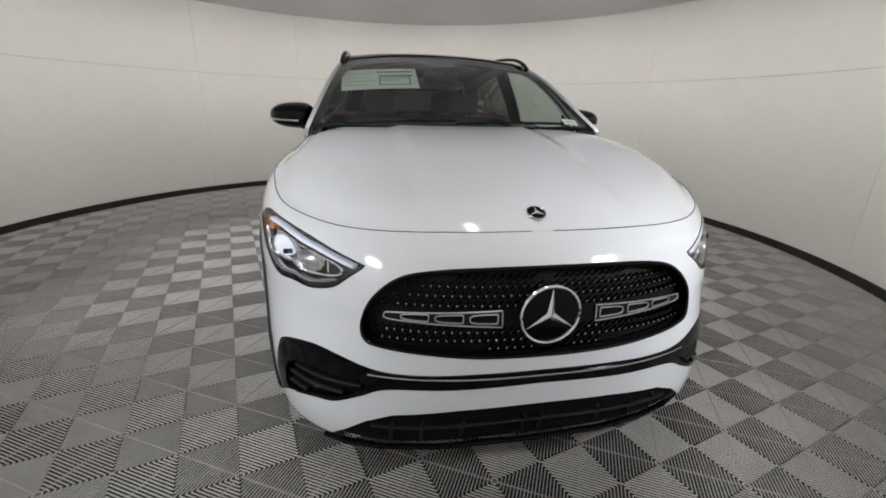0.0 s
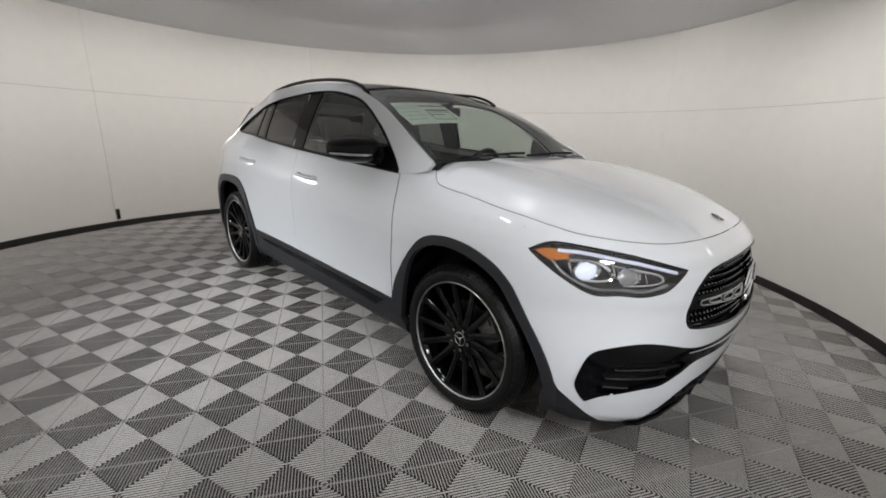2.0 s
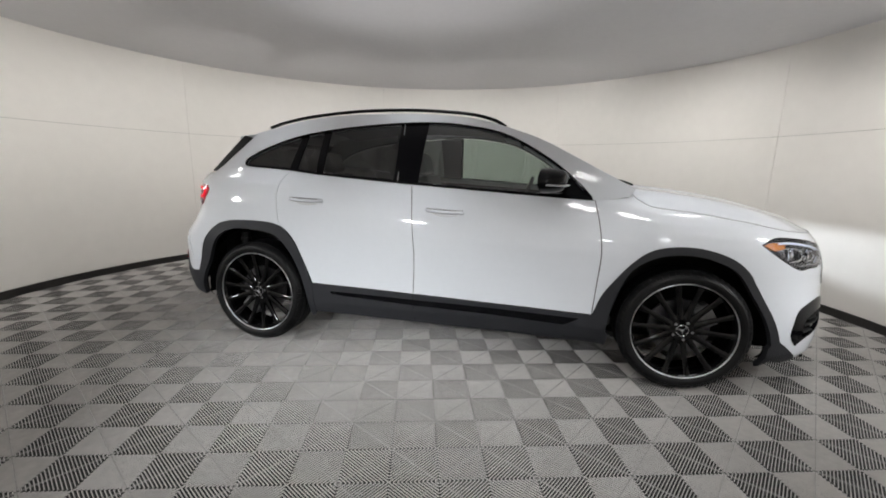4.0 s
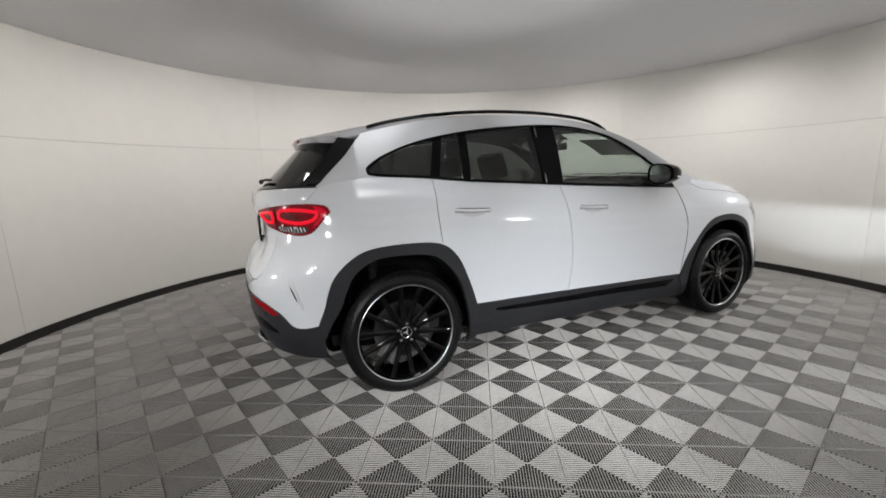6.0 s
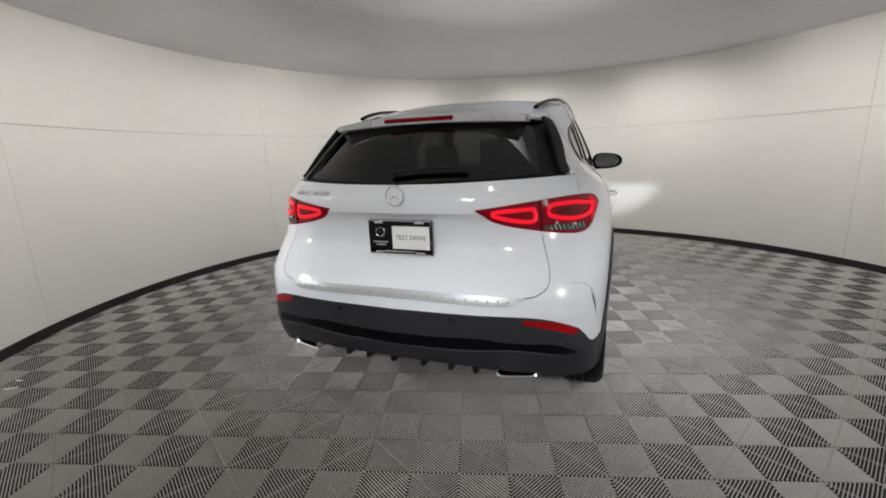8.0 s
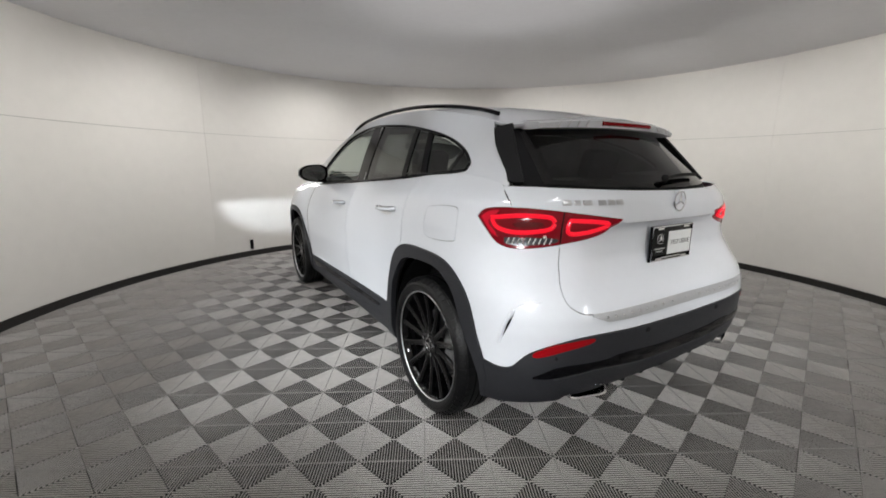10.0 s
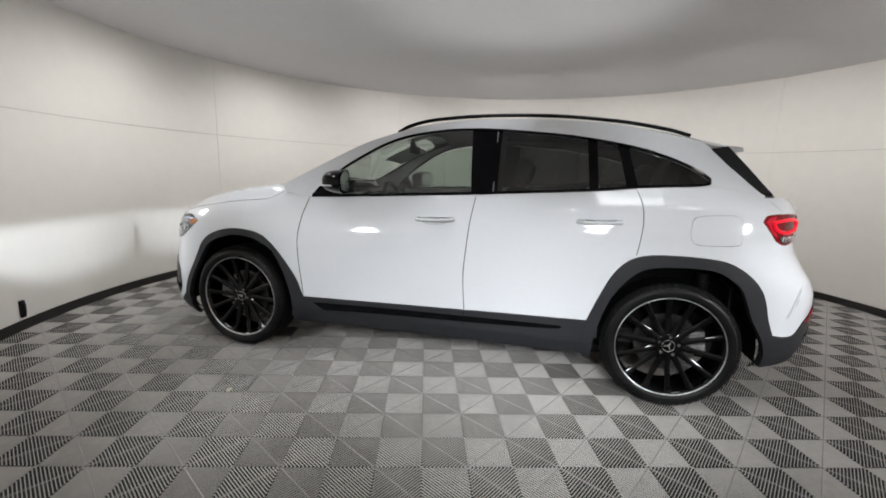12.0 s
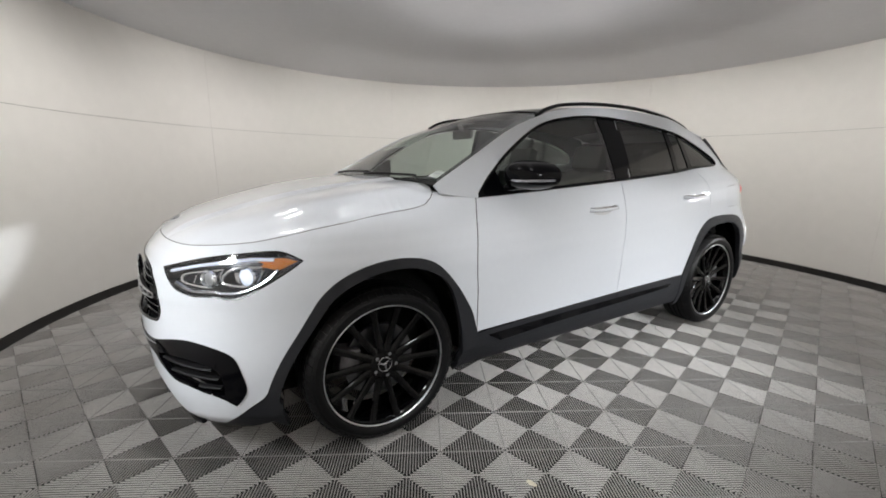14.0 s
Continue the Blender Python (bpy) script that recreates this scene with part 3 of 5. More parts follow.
ARCH_F_IN = np.array([-AXLE, HUB_Z]) + (ARCH_F_IN - [-AXLE, HUB_Z]) * np.where(ARCH_F_IN[:, 1:] > 0.3, 1.045, 1.0)
ARCH_R_OUT = curve([(0.925, 0.455), (0.98, 0.607), (1.05, 0.755), (1.145, 0.837), (1.30, 0.86), (1.49, 0.852), (1.575, 0.815), (1.622, 0.735), (1.662, 0.605), (1.705, 0.475)])
ARCH_R_IN = curve([(0.96, 0.20), (0.975, 0.38), (1.03, 0.585), (1.10, 0.70), (1.18, 0.772), (1.29, 0.798), (1.40, 0.803), (1.475, 0.785), (1.53, 0.725), (1.562, 0.64), (1.60, 0.545), (1.645, 0.45), (1.685, 0.36), (1.703, 0.297)])
TAIL = curve([(1.745, 1.053), (1.745, 1.053), (1.777, 1.083), (1.9, 1.091), (2.077, 1.08), (2.377, 1.043), (2.377, 1.043), (2.30, 0.99), (2.107, 0.952), (1.945, 0.934), (1.861, 0.948), (1.806, 0.995), (1.745, 1.053)], closed=True)
DOOR_A = curve([(-0.845, 1.063), (-0.873, 0.94), (-0.892, 0.775), (-0.882, 0.6), (-0.87, 0.40)])
DOOR_B = curve([(0.255, 1.126), (0.237, 0.99), (0.223, 0.83), (0.211, 0.654), (0.222, 0.433)])
DOOR_C = curve([(1.13, 1.195), (1.15, 1.13), (1.16, 1.03), (1.15, 0.905), (1.138, 0.833)])
BELT = [(y, float(belt(y))) for y in (-0.845, -0.51, -0.15, 0.255, 0.6, 0.886, 1.13, 1.3, 1.5, 1.7, 1.76)]
HATCH = curve([(Q_REAR + 0.02, 0.692), (2.455, 0.695), (2.263, 0.698), (2.191, 0.712), (2.137, 0.756), (2.119, 0.87), (2.107, 0.945)])
CLAD_TOP = curve([(1.705, 0.475), (1.79, 0.467), (1.865, 0.482), (1.963, 0.552), (2.119, 0.602), (2.269, 0.620), (2.5, 0.618), (Q_REAR + 0.02, 0.613)])
FLAP = curve([(1.387, 0.99), (1.40, 1.055), (1.45, 1.072), (1.58, 1.08), (1.632, 1.065), (1.643, 1.0), (1.64, 0.945), (1.60, 0.928), (1.45, 0.922), (1.40, 0.935), (1.387, 0.99)], closed=True)


def belt_run(a, b):
    ys = [y for y, _ in BELT if min(a, b) <= y <= max(a, b)]
    return np.array([(y, float(belt(y))) for y in (ys if b > a else ys[::-1])])


def loop(*runs):
    """One closed outline out of runs of points."""
    pts = [np.array(p, float) for r in runs for p in np.atleast_2d(r)]
    keep = [pts[0]]
    for p in pts[1:]:
        if np.linalg.norm(p - keep[-1]) > 1e-4:
            keep.append(p)
    if np.linalg.norm(keep[0] - keep[-1]) < 1e-4:
        keep.pop()
    return np.array(keep)


# painted panels
SEAM_AT = (-1.65, float(np.interp(-1.65, ARCH_F_OUT[:, 0], ARCH_F_OUT[:, 1])))
wing = loop(DOOR_A[::-1], [(-0.90, 1.082), (-1.02, 1.092)], HOOD_GAP[HOOD_GAP[:, 0] > -1.72], [(-1.716, 0.975), (-1.712, 0.864), (-1.70, 0.80), SEAM_AT], ARCH_F_OUT[ARCH_F_OUT[:, 0] > -1.65])
on_both("front_wing", wing, skin, WHITE, 0.016, holes=(shrink(LAMP_F, -0.002),))
nose = loop(HOOD_GAP[HOOD_GAP[:, 0] < -1.72], [(Q_FRONT, 0.918), (Q_FRONT, 0.385), (-2.64, 0.382), (-2.45, 0.365), (-2.36, 0.33), (-2.28, 0.275), (-2.2, 0.228), (-2.1, 0.207), (-2.02, 0.207), (-1.93, 0.25), (-1.80, 0.325)], ARCH_F_OUT[(ARCH_F_OUT[:, 0] < -1.65) & (ARCH_F_OUT[:, 1] > 0.335)], [SEAM_AT, (-1.70, 0.80), (-1.712, 0.864), (-1.716, 0.975)])
on_both("wing_flange", loop([(-1.70, 0.60), SEAM_AT, (-1.60, 0.755), (-1.62, 0.90), (-1.66, 0.97), (-1.70, 0.965), (-1.706, 0.87), (-1.74, 0.80), (-1.74, 0.66)]), skin, WHITE, 0.012, out=-0.002, thick=0)
on_both("front_bumper", nose, skin, WHITE, 0.012, holes=(shrink(LAMP_F, -0.002), GRILLE, VENT), whole=True)
front_door = loop(DOOR_A, [(-0.86, 0.402), (0.215, 0.433)], DOOR_B[::-1], belt_run(0.255, -0.845))
rear_door = loop(DOOR_B, [(0.228, 0.433), (0.925, 0.455)], ARCH_R_OUT[ARCH_R_OUT[:, 0] < 1.13], DOOR_C[::-1], belt_run(1.13, 0.255))
both_tubes("door_gap", on_skin(DOOR_A, skin, 0.0), 0.0022, INNER, (car, car), 6)
doors_f = on_both("front_door", front_door, skin, WHITE, 0.02, gap=0.0025)
doors_r = on_both("rear_door", rear_door, skin, WHITE, 0.02, gap=0.0025)
SKIRT = loop([(-1.76, 0.207), (-1.775, 0.34), (-1.80, 0.330), (-1.93, 0.256), (-2.02, 0.213), (-2.1, 0.212), (-2.2, 0.234), (-2.24, 0.19), (-2.1, 0.17), (-1.9, 0.18)])
on_both("bumper_skirt", SKIRT, skin, CLAD, 0.012, out=-0.003, thick=0.02)
quarter = loop(DOOR_C, ARCH_R_OUT[ARCH_R_OUT[:, 0] > 1.13], CLAD_TOP, HATCH, [(2.107, 1.0), (1.93, 1.0), (1.895, 1.09), (1.83, 1.15), (1.80, 1.182)], belt_run(1.76, 1.14) + [0, 0.012])
mesh_object("rear_wing", *panel_mesh(quarter, skin, 0.016, holes=(shrink(TAIL, -0.002), FLAP), gap=0.002), WHITE, car)
mesh_object("rear_wing", *mirrored(*panel_mesh(quarter, skin, 0.016, holes=(shrink(TAIL, -0.002),), gap=0.002)), WHITE, car)
mesh_object("fuel_flap", *panel_mesh(FLAP, skin, 0.016, gap=0.002), WHITE, car)
hatch = loop(HATCH, [(2.107, 1.0), (1.93, 1.0), (1.895, 1.09), (1.83, 1.15), (1.80, 1.172), (1.95, 1.172), (2.2, 1.165), (2.45, 1.157), (Q_REAR, 1.152)])
on_both("tailgate", hatch, skin, WHITE, 0.016, holes=(shrink(TAIL, -0.002),), gap=0.002, whole=True)
hood_edge = np.stack([HOOD_RIM[:, 0], HOOD_RIM[:, 1]], 1)
hood = loop(hood_edge[::-1], [(0.68, -1.03), (0.45, -1.065), (0.2, -1.085), (0, -1.09)])
hood[:, 0] = np.maximum(hood[:, 0], 0)
on_both("hood", hood, hood_skin, WHITE, 0.013, gap=0.002, whole=True, thick=0.012)
both_tubes("hood_gap", on_skin(HOOD_GAP[HOOD_GAP[:, 0] > Q_FRONT], skin, 0.0), 0.0013, INNER, (car, car), 6)

# the dark inner body behind gaps and openings
inner_poly = np.array([(Q_FRONT, 0.2), (1.72, 0.2), (1.75, 0.305), (2.0, 0.322), (Q_REAR, 0.325), (Q_REAR, 1.12), (1.5, 1.16), (0.9, 1.13), (-0.9, 1.03), (-1.5, 0.98), (-2.0, 0.90), (Q_FRONT, 0.88)])
grow_f, grow_r = loop(ARCH_F_IN, [(-0.965, 0.1), (-1.745, 0.1)]), loop(ARCH_R_IN, [(1.765, 0.1), (0.97, 0.1)])
on_both("inner_shell", inner_poly, skin, INNER, 0.03, holes=(grow_f, grow_r, shrink(LAMP_F, -0.004), loop(GRILLE, [(Q_FRONT - 0.2, 0.57), (Q_FRONT - 0.2, 0.83)]), VENT_IN), out=-0.03, thick=0, whole=True)
bm = bmesh.new()
box(bm, (-0.60, -1.95, 0.2), (0.60, 1.75, 0.26), bevel=0.02)
part("underbody", bm, INNER, car)
# unseen panel added to keep the tail lamps' red out of the cabin
bm = bmesh.new()
box(bm, (-0.80, 1.64, 0.45), (0.80, 1.66, 1.12), bevel=0.008)
part("tail_glow_baffle", bm, INNER, car)
for sx in (-1, 1):
    for y0 in (-AXLE, AXLE):
        v, f = [], []
        for k in range(25):
            a = -0.10 + (math.pi + 0.20) * k / 24
            v += [(sx * 0.84, y0 + 0.425 * math.cos(a), 0.352 + 0.452 * math.sin(a)), (sx * 0.668, y0 + 0.425 * math.cos(a), 0.352 + 0.452 * math.sin(a))]
        f = [(2 * k, 2 * k + 1, 2 * k + 3, 2 * k + 2) for k in range(24)]
        n = len(v)
        v += [(sx * 0.668, y0 - 0.40, 0.25), (sx * 0.668, y0 + 0.40, 0.25)]
        f.append(tuple([2 * k + 1 for k in range(25)] + [n, n + 1]))
        mesh_object("wheel_well", v, f, INNER, car)
    # the damper behind the rear wheel
    bm = bmesh.new()
    bmesh.ops.create_cone(bm, cap_ends=True, segments=18, radius1=0.030, radius2=0.030, depth=0.15, matrix=Matrix.Translation((sx * 0.765, AXLE + 0.150, 0.68)))
    damper = part("damper", bm, BLACK, car, "black rear damper")
    bm = bmesh.new()
    bmesh.ops.create_cone(bm, cap_ends=True, segments=18, radius1=0.036, radius2=0.036, depth=0.018, matrix=Matrix.Translation((sx * 0.765, AXLE + 0.150, 0.705)))
    part("damper_collar", bm, RUBBER, damper)

# cladding
on_both("arch_trim", loop(ARCH_F_OUT, [(-0.853, 0.39), (-0.94, 0.22)], ARCH_F_IN[::-1], [(-1.775, 0.212)]), skin, CLAD, 0.014, out=0.009, thick=0.03)
on_both("arch_trim", loop(ARCH_R_OUT, [(1.722, 0.40), (1.735, 0.297)], ARCH_R_IN[::-1], [(0.92, 0.24)]), skin, CLAD, 0.014, out=0.009, thick=0.03)
sill = loop([(-0.855, 0.395), (-0.3, 0.415), (0.22, 0.43), (0.928, 0.455), (0.945, 0.25), (0.3, 0.235), (-0.4, 0.225), (-0.95, 0.205), (-0.93, 0.27)])
strip = curve([(-0.80, 0.372), (-0.3, 0.388), (0.3, 0.398), (0.80, 0.408), (0.80, 0.408), (0.74, 0.385), (0.3, 0.362), (-0.3, 0.345), (-0.72, 0.325), (-0.72, 0.325), (-0.80, 0.372)], closed=True)
on_both("sill", sill, skin, CLAD, 0.014, out=0.005, thick=0.03)
both_tubes("sill_joint", on_skin([(0.222, 0.428), (0.219, 0.34), (0.217, 0.25)], skin, 0.0045), 0.002, INNER, (car, car), 6)
on_both("sill_strip", strip, skin, GLOSS, 0.012, out=0.009)
clad_r = loop(CLAD_TOP, [(Q_REAR, 0.613), (Q_REAR, 0.352), (2.5, 0.362), (2.44, 0.360), (2.20, 0.358), (2.175, 0.338), (2.0, 0.328), (1.90, 0.318), (1.80, 0.304), (1.73, 0.297), (1.70, 0.36)])
band = loop([(Q_REAR, 0.497), (2.66, 0.500), (2.50, 0.514), (2.42, 0.514), (2.39, 0.506), (2.16, 0.504), (2.085, 0.494), (1.962, 0.446), (2.08, 0.450), (2.17, 0.462), (2.30, 0.474), (2.44, 0.466), (2.60, 0.448), (Q_REAR, 0.440)])
reflector = curve([(1.968, 0.538), (1.98, 0.556), (2.077, 0.592), (2.245, 0.611), (2.25, 0.592), (2.125, 0.566), (2.0, 0.536), (1.968, 0.538)], closed=True)
rear_bumper = on_both("rear_bumper", clad_r, skin, CLAD, 0.014, out=0.006, thick=0.03, whole=True, label="dark grey plastic lower bumper")[0]
on_both("bumper_strip", band, skin, GLOSS, 0.010, out=0.009, whole=True)
ridge = on_skin(curve([(2.10, 0.448), (2.30, 0.470), (2.44, 0.462), (2.60, 0.444), (Q_REAR, 0.436)], 5), skin, 0.006)
both_tubes("bumper_ridge", ridge, 0.005, CLAD, (car, car), 6)
# the black diffuser under the bumper, with upright fins
bm = bmesh.new()
box(bm, (-0.46, 1.80, 0.305), (0.46, 2.025, 0.385), bevel=0.02)
diffuser = part("diffuser", bm, BLACK, car, "black diffuser under the bumper")
for x in (-0.34, -0.22, -0.08, 0.08, 0.22, 0.34):
    bm = bmesh.new()
    box(bm, (x - 0.012, 1.86, 0.285), (x + 0.012, 2.04, 0.350), bevel=0.008)
    part("diffuser_fin", bm, BLACK, diffuser)
on_both("rear_reflector", reflector, skin, RED, 0.008, out=0.008, label="red rear reflector")
step_plate = loop([(2.235, 0.699), (2.455, 0.702), (Q_REAR, 0.704), (Q_REAR, 0.664), (2.449, 0.662), (2.335, 0.664)])
on_both("bumper_step", step_plate, skin, SCUFF, 0.012, out=0.006, whole=True, label="bright scuff plate on the bumper")
for k in range(-9, 10):
    q = Q_REAR - abs(k) * 0.045
    p = on_skin([(q, 0.682)], skin, 0.007)[0]
    bm = bmesh.new()
    bmesh.ops.create_icosphere(bm, subdivisions=1, radius=0.0055)
    stud = part("stud", bm, CHROME, car)
    stud.location = (math.copysign(p[0], k) if k else 0, p[1], p[2])
slit = curve([(1.805, 0.580), (1.805, 0.580), (1.829, 0.64), (1.89, 0.715), (1.89, 0.715), (1.842, 0.64), (1.805, 0.580)], closed=True)
on_both("bumper_slit", slit, skin, GLOSS, 0.006, out=0.0005, thick=0.003)
both_tubes("bumper_lip", on_skin(curve([(1.796, 0.570), (1.821, 0.64), (1.845, 0.678), (1.88, 0.714)], 6), skin, 0.001), 0.0085, WHITE, (car, car), 8)
both_tubes("bumper_crease", on_skin(curve([(1.88, 0.714), (1.91, 0.732), (1.96, 0.744), (2.03, 0.75)], 6), skin, -0.002), 0.005, WHITE, (car, car), 6)
for q, z, r in ((2.084, 0.535, 0.008), (2.565, 0.594, 0.011)):
    v, f = panel_mesh(np.array([(q + r * math.cos(a), z + r * math.sin(a)) for a in np.linspace(0, 2 * math.pi, 16, False)]), skin, 0.004, out=0.0085)
    mesh_object("parking_sensor", v, f, BLACK, car), mesh_object("parking_sensor", *mirrored(v, f), BLACK, car)

# lower lip and front openings
lip = loop([(Q_FRONT, 0.388), (-2.64, 0.385), (-2.45, 0.368), (-2.36, 0.333), (-2.28, 0.278), (-2.19, 0.22), (-2.25, 0.175), (-2.45, 0.165), (Q_FRONT, 0.165)])
on_both("lower_intake", lip, skin, INNER, 0.014, out=-0.018, whole=True)
lip_line = on_skin([(q, z) for q, z in ((-2.16, 0.20), (-2.25, 0.18), (-2.4, 0.17), (-2.6, 0.168), (Q_FRONT, 0.168))], skin, 0.004)
both_tubes("lip_edge", lip_line, 0.011, GLOSS, (car, car), 8)
for q in (-2.45, -2.55, -2.67, Q_FRONT + 0.01):
    bar_line = on_skin([(q, 0.33), (q, 0.25)], skin, -0.012)
    both_tubes("intake_fin", bar_line, 0.006, BLACK, (car, car), 6)
mid_line = on_skin([(q, 0.30) for q in np.linspace(-2.38, Q_FRONT, 10)], skin, -0.013)
both_tubes("intake_bar", mid_line, 0.007, BLACK, (car, car), 6)

trim = loop(VENT)
trim[:, 0] = np.maximum(trim[:, 0], Q_FRONT)
on_both("bumper_trim", trim, skin, GLOSS, 0.010, holes=(VENT_IN,), whole=True, out=0.004, thick=0.02, label="gloss black bumper trim")
# dark chrome tube drawn in for the highlight along the black trim
band_line = on_skin([(q, 0.505) for q in np.linspace(-2.34, Q_FRONT, 14)], skin, 0.005)
both_tubes("trim_highlight", band_line, 0.0035, DARKCHROME, (car, car), 6)
vent_floor = on_both("side_intake", shrink(VENT_IN, -0.01), skin, BLACK, 0.014, out=-0.045, thick=0)
for k, (z, q0, q1) in enumerate(((0.376, -1.985, -2.10), (0.412, -1.995, -2.265), (0.447, -2.03, -2.325))):
    line = on_skin([(q, z + (q + 2.1) * -0.03) for q in np.linspace(q0, q1, 11)], skin, -0.014)
    both_tubes("intake_slat", line, 0.013, BLACK, vent_floor, 8, flat=0.5)
# grille
grill_poly = loop(GRILLE)
grill_poly[:, 0] = np.maximum(grill_poly[:, 0], Q_FRONT)
grille = on_both("grille", shrink(grill_poly, -0.006), skin, BLACK, 0.014, out=-0.045, thick=0, whole=True, label="black radiator grille with chrome pins")[0]
rim_flat = GRILLE[GRILLE[:, 0] >= Q_FRONT]
rim_line = on_skin(np.concatenate([[(Q_FRONT, 0.826)], rim_flat, [(Q_FRONT, 0.573)]]), skin, -0.002)
both_tubes("grille_frame", rim_line, 0.006, GLOSS, (grille, grille), 8)
pin_v, pin_f = [], []
stem_v, stem_f = [], []
for row in range(9):
    z = 0.59 + row * 0.027
    for col in range(24):
        q = Q_FRONT + 0.0125 + (col + 0.5 * (row % 2)) * 0.0235
        if not inside(shrink(grill_poly, 0.014), np.array([(q, z)]))[0] or abs(z - 0.693) < 0.024:
            continue
        p, n = skin(np.array([(q, z)]))
        for sx in (-1, 1):
            c = (p[0] - n[0] * 0.022) * [sx, 1, 1]
            i = len(pin_v)
            pin_v += [c + [-0.004, 0, 0], c + [0.004, 0, 0], c + [0, 0, 0.0045], c + [0, 0, -0.0045], c + [0, -0.0045, 0]]
            pin_f += [(i, i + 3, i + 4), (i + 3, i + 1, i + 4), (i + 1, i + 2, i + 4), (i + 2, i, i + 4)]
            i = len(stem_v)
            for dz in (-0.012, 0.012):
                stem_v += [c + [-0.012, 0.004, dz], c + [0.012, 0.004, -dz], c + [0.012, 0.012, -dz], c + [-0.012, 0.012, dz]]
            stem_f += [(i, i + 1, i + 2, i + 3), (i + 4, i + 5, i + 6, i + 7)]
tagged(mesh_object("grille_pin_field", pin_v, pin_f, DARKCHROME, grille, "small bright chrome grille pins", smooth=False), kind="stuff")
tagged(mesh_object("grille_mesh", stem_v, stem_f, GLOSS, grille, smooth=False), kind="stuff")
BAR = curve([(-2.365, 0.702), (-2.45, 0.707), (-2.58, 0.712), (-2.685, 0.716), (-2.685, 0.716), (-2.685, 0.668), (-2.685, 0.668), (-2.58, 0.673), (-2.45, 0.679), (-2.365, 0.684), (-2.365, 0.702)], 4, closed=True)
SLOTS = [curve([(q, z - h), (q + 0.012, z - h - 0.001), (q + 0.066, z - h + 0.002), (q + 0.076, z), (q + 0.066, z + h - 0.001), (q + 0.012, z + h + 0.002), (q, z + h), (q, z - h)], 3, closed=True) for q, z, h in ((-2.672, 0.692, 0.0125), (-2.578, 0.6925, 0.0105), (-2.484, 0.693, 0.0085))]
on_both("grille_bar", BAR, skin, BLACK, 0.0035, parent=grille, holes=SLOTS, out=-0.004, thick=0.014, label="black grille bar with chrome edges")
for ring in (BAR, *SLOTS):
    both_tubes("bar_edge", on_skin(ring[:-1], skin, -0.004), 0.0022, SILVER, (grille, grille), 8, True)


def star_emblem(name, radius, m, parent, face=GLOSS, thick=0.008):
    """A round badge: a ring and three tapering rays on a disc."""
    v, f = lathe([(0.0, 0.001), (0.0, radius * 0.98)], 40)
    disc = mesh_object(name, v, f, face, parent)
    disc.matrix_local = m
    ring = [(0, radius * math.sin(a), radius * math.cos(a)) for a in np.linspace(0, 2 * math.pi, 40, False)]
    v, f = tube(ring, radius * 0.06, 8, True)
    mesh_object("badge_ring", v, f, CHROME, parent).matrix_local = m
    bm = bmesh.new()
    mid = bm.verts.new((-thick, 0, 0))
    for k in range(3):
        a = 2 * math.pi * k / 3
        tip = bm.verts.new((-0.002, radius * 0.95 * math.sin(a), radius * 0.95 * math.cos(a)))
        sides = [bm.verts.new((-0.001, radius * 0.14 * math.sin(a + s * 1.05), radius * 0.14 * math.cos(a + s * 1.05))) for s in (-1, 1)]
        bm.faces.new((mid, sides[0], tip)), bm.faces.new((mid, tip, sides[1]))
    part("badge_rays", bm, CHROME, parent, smooth=False).matrix_local = m
    return disc


star_emblem("grille_badge", 0.087, pose(0, -2.268, 0.695, 0, 0, 90), car)
badge_at = on_skin([(0.0, -2.10)], hood_skin, 0.004)[0]
star_emblem("hood_badge", 0.029, pose(0, badge_at[1], badge_at[2], 0, 64, 90), car)
star_emblem("tailgate_badge", 0.042, pose(0, 2.077, 1.105, 0, 0, -90), car, WHITE)

# ---- cabin ----
SIDE = loop([(-0.845, float(belt(-0.845)))], belt_run(-0.845, 1.13), belt_run(1.14, 1.76) - [0, 0.008], [(1.768, 1.178), (1.645, 1.30), (1.521, 1.42)], EDGE[(EDGE[:, 0] < 1.50) & (EDGE[:, 0] > -1.06)][::-1], [(-1.06, 1.13), (-1.03, 1.09), (-0.95, 1.075)])
DLO = curve([(-0.828, 1.072), (-0.828, 1.072), (-0.74, 1.165), (-0.566, 1.30), (-0.304, 1.44), (-0.027, 1.498), (0.219, 1.512), (0.494, 1.50), (0.831, 1.468), (1.152, 1.410), (1.36, 1.340), (1.475, 1.275), (1.492, 1.245), (1.45, 1.225), (1.13, 1.203), (0.886, 1.178), (0.22, 1.132), (-0.51, 1.088), (-0.828, 1.072)], closed=True)
on_both("cabin_side", SIDE, cab, WHITE, 0.014, holes=(DLO,), thick=0.02)


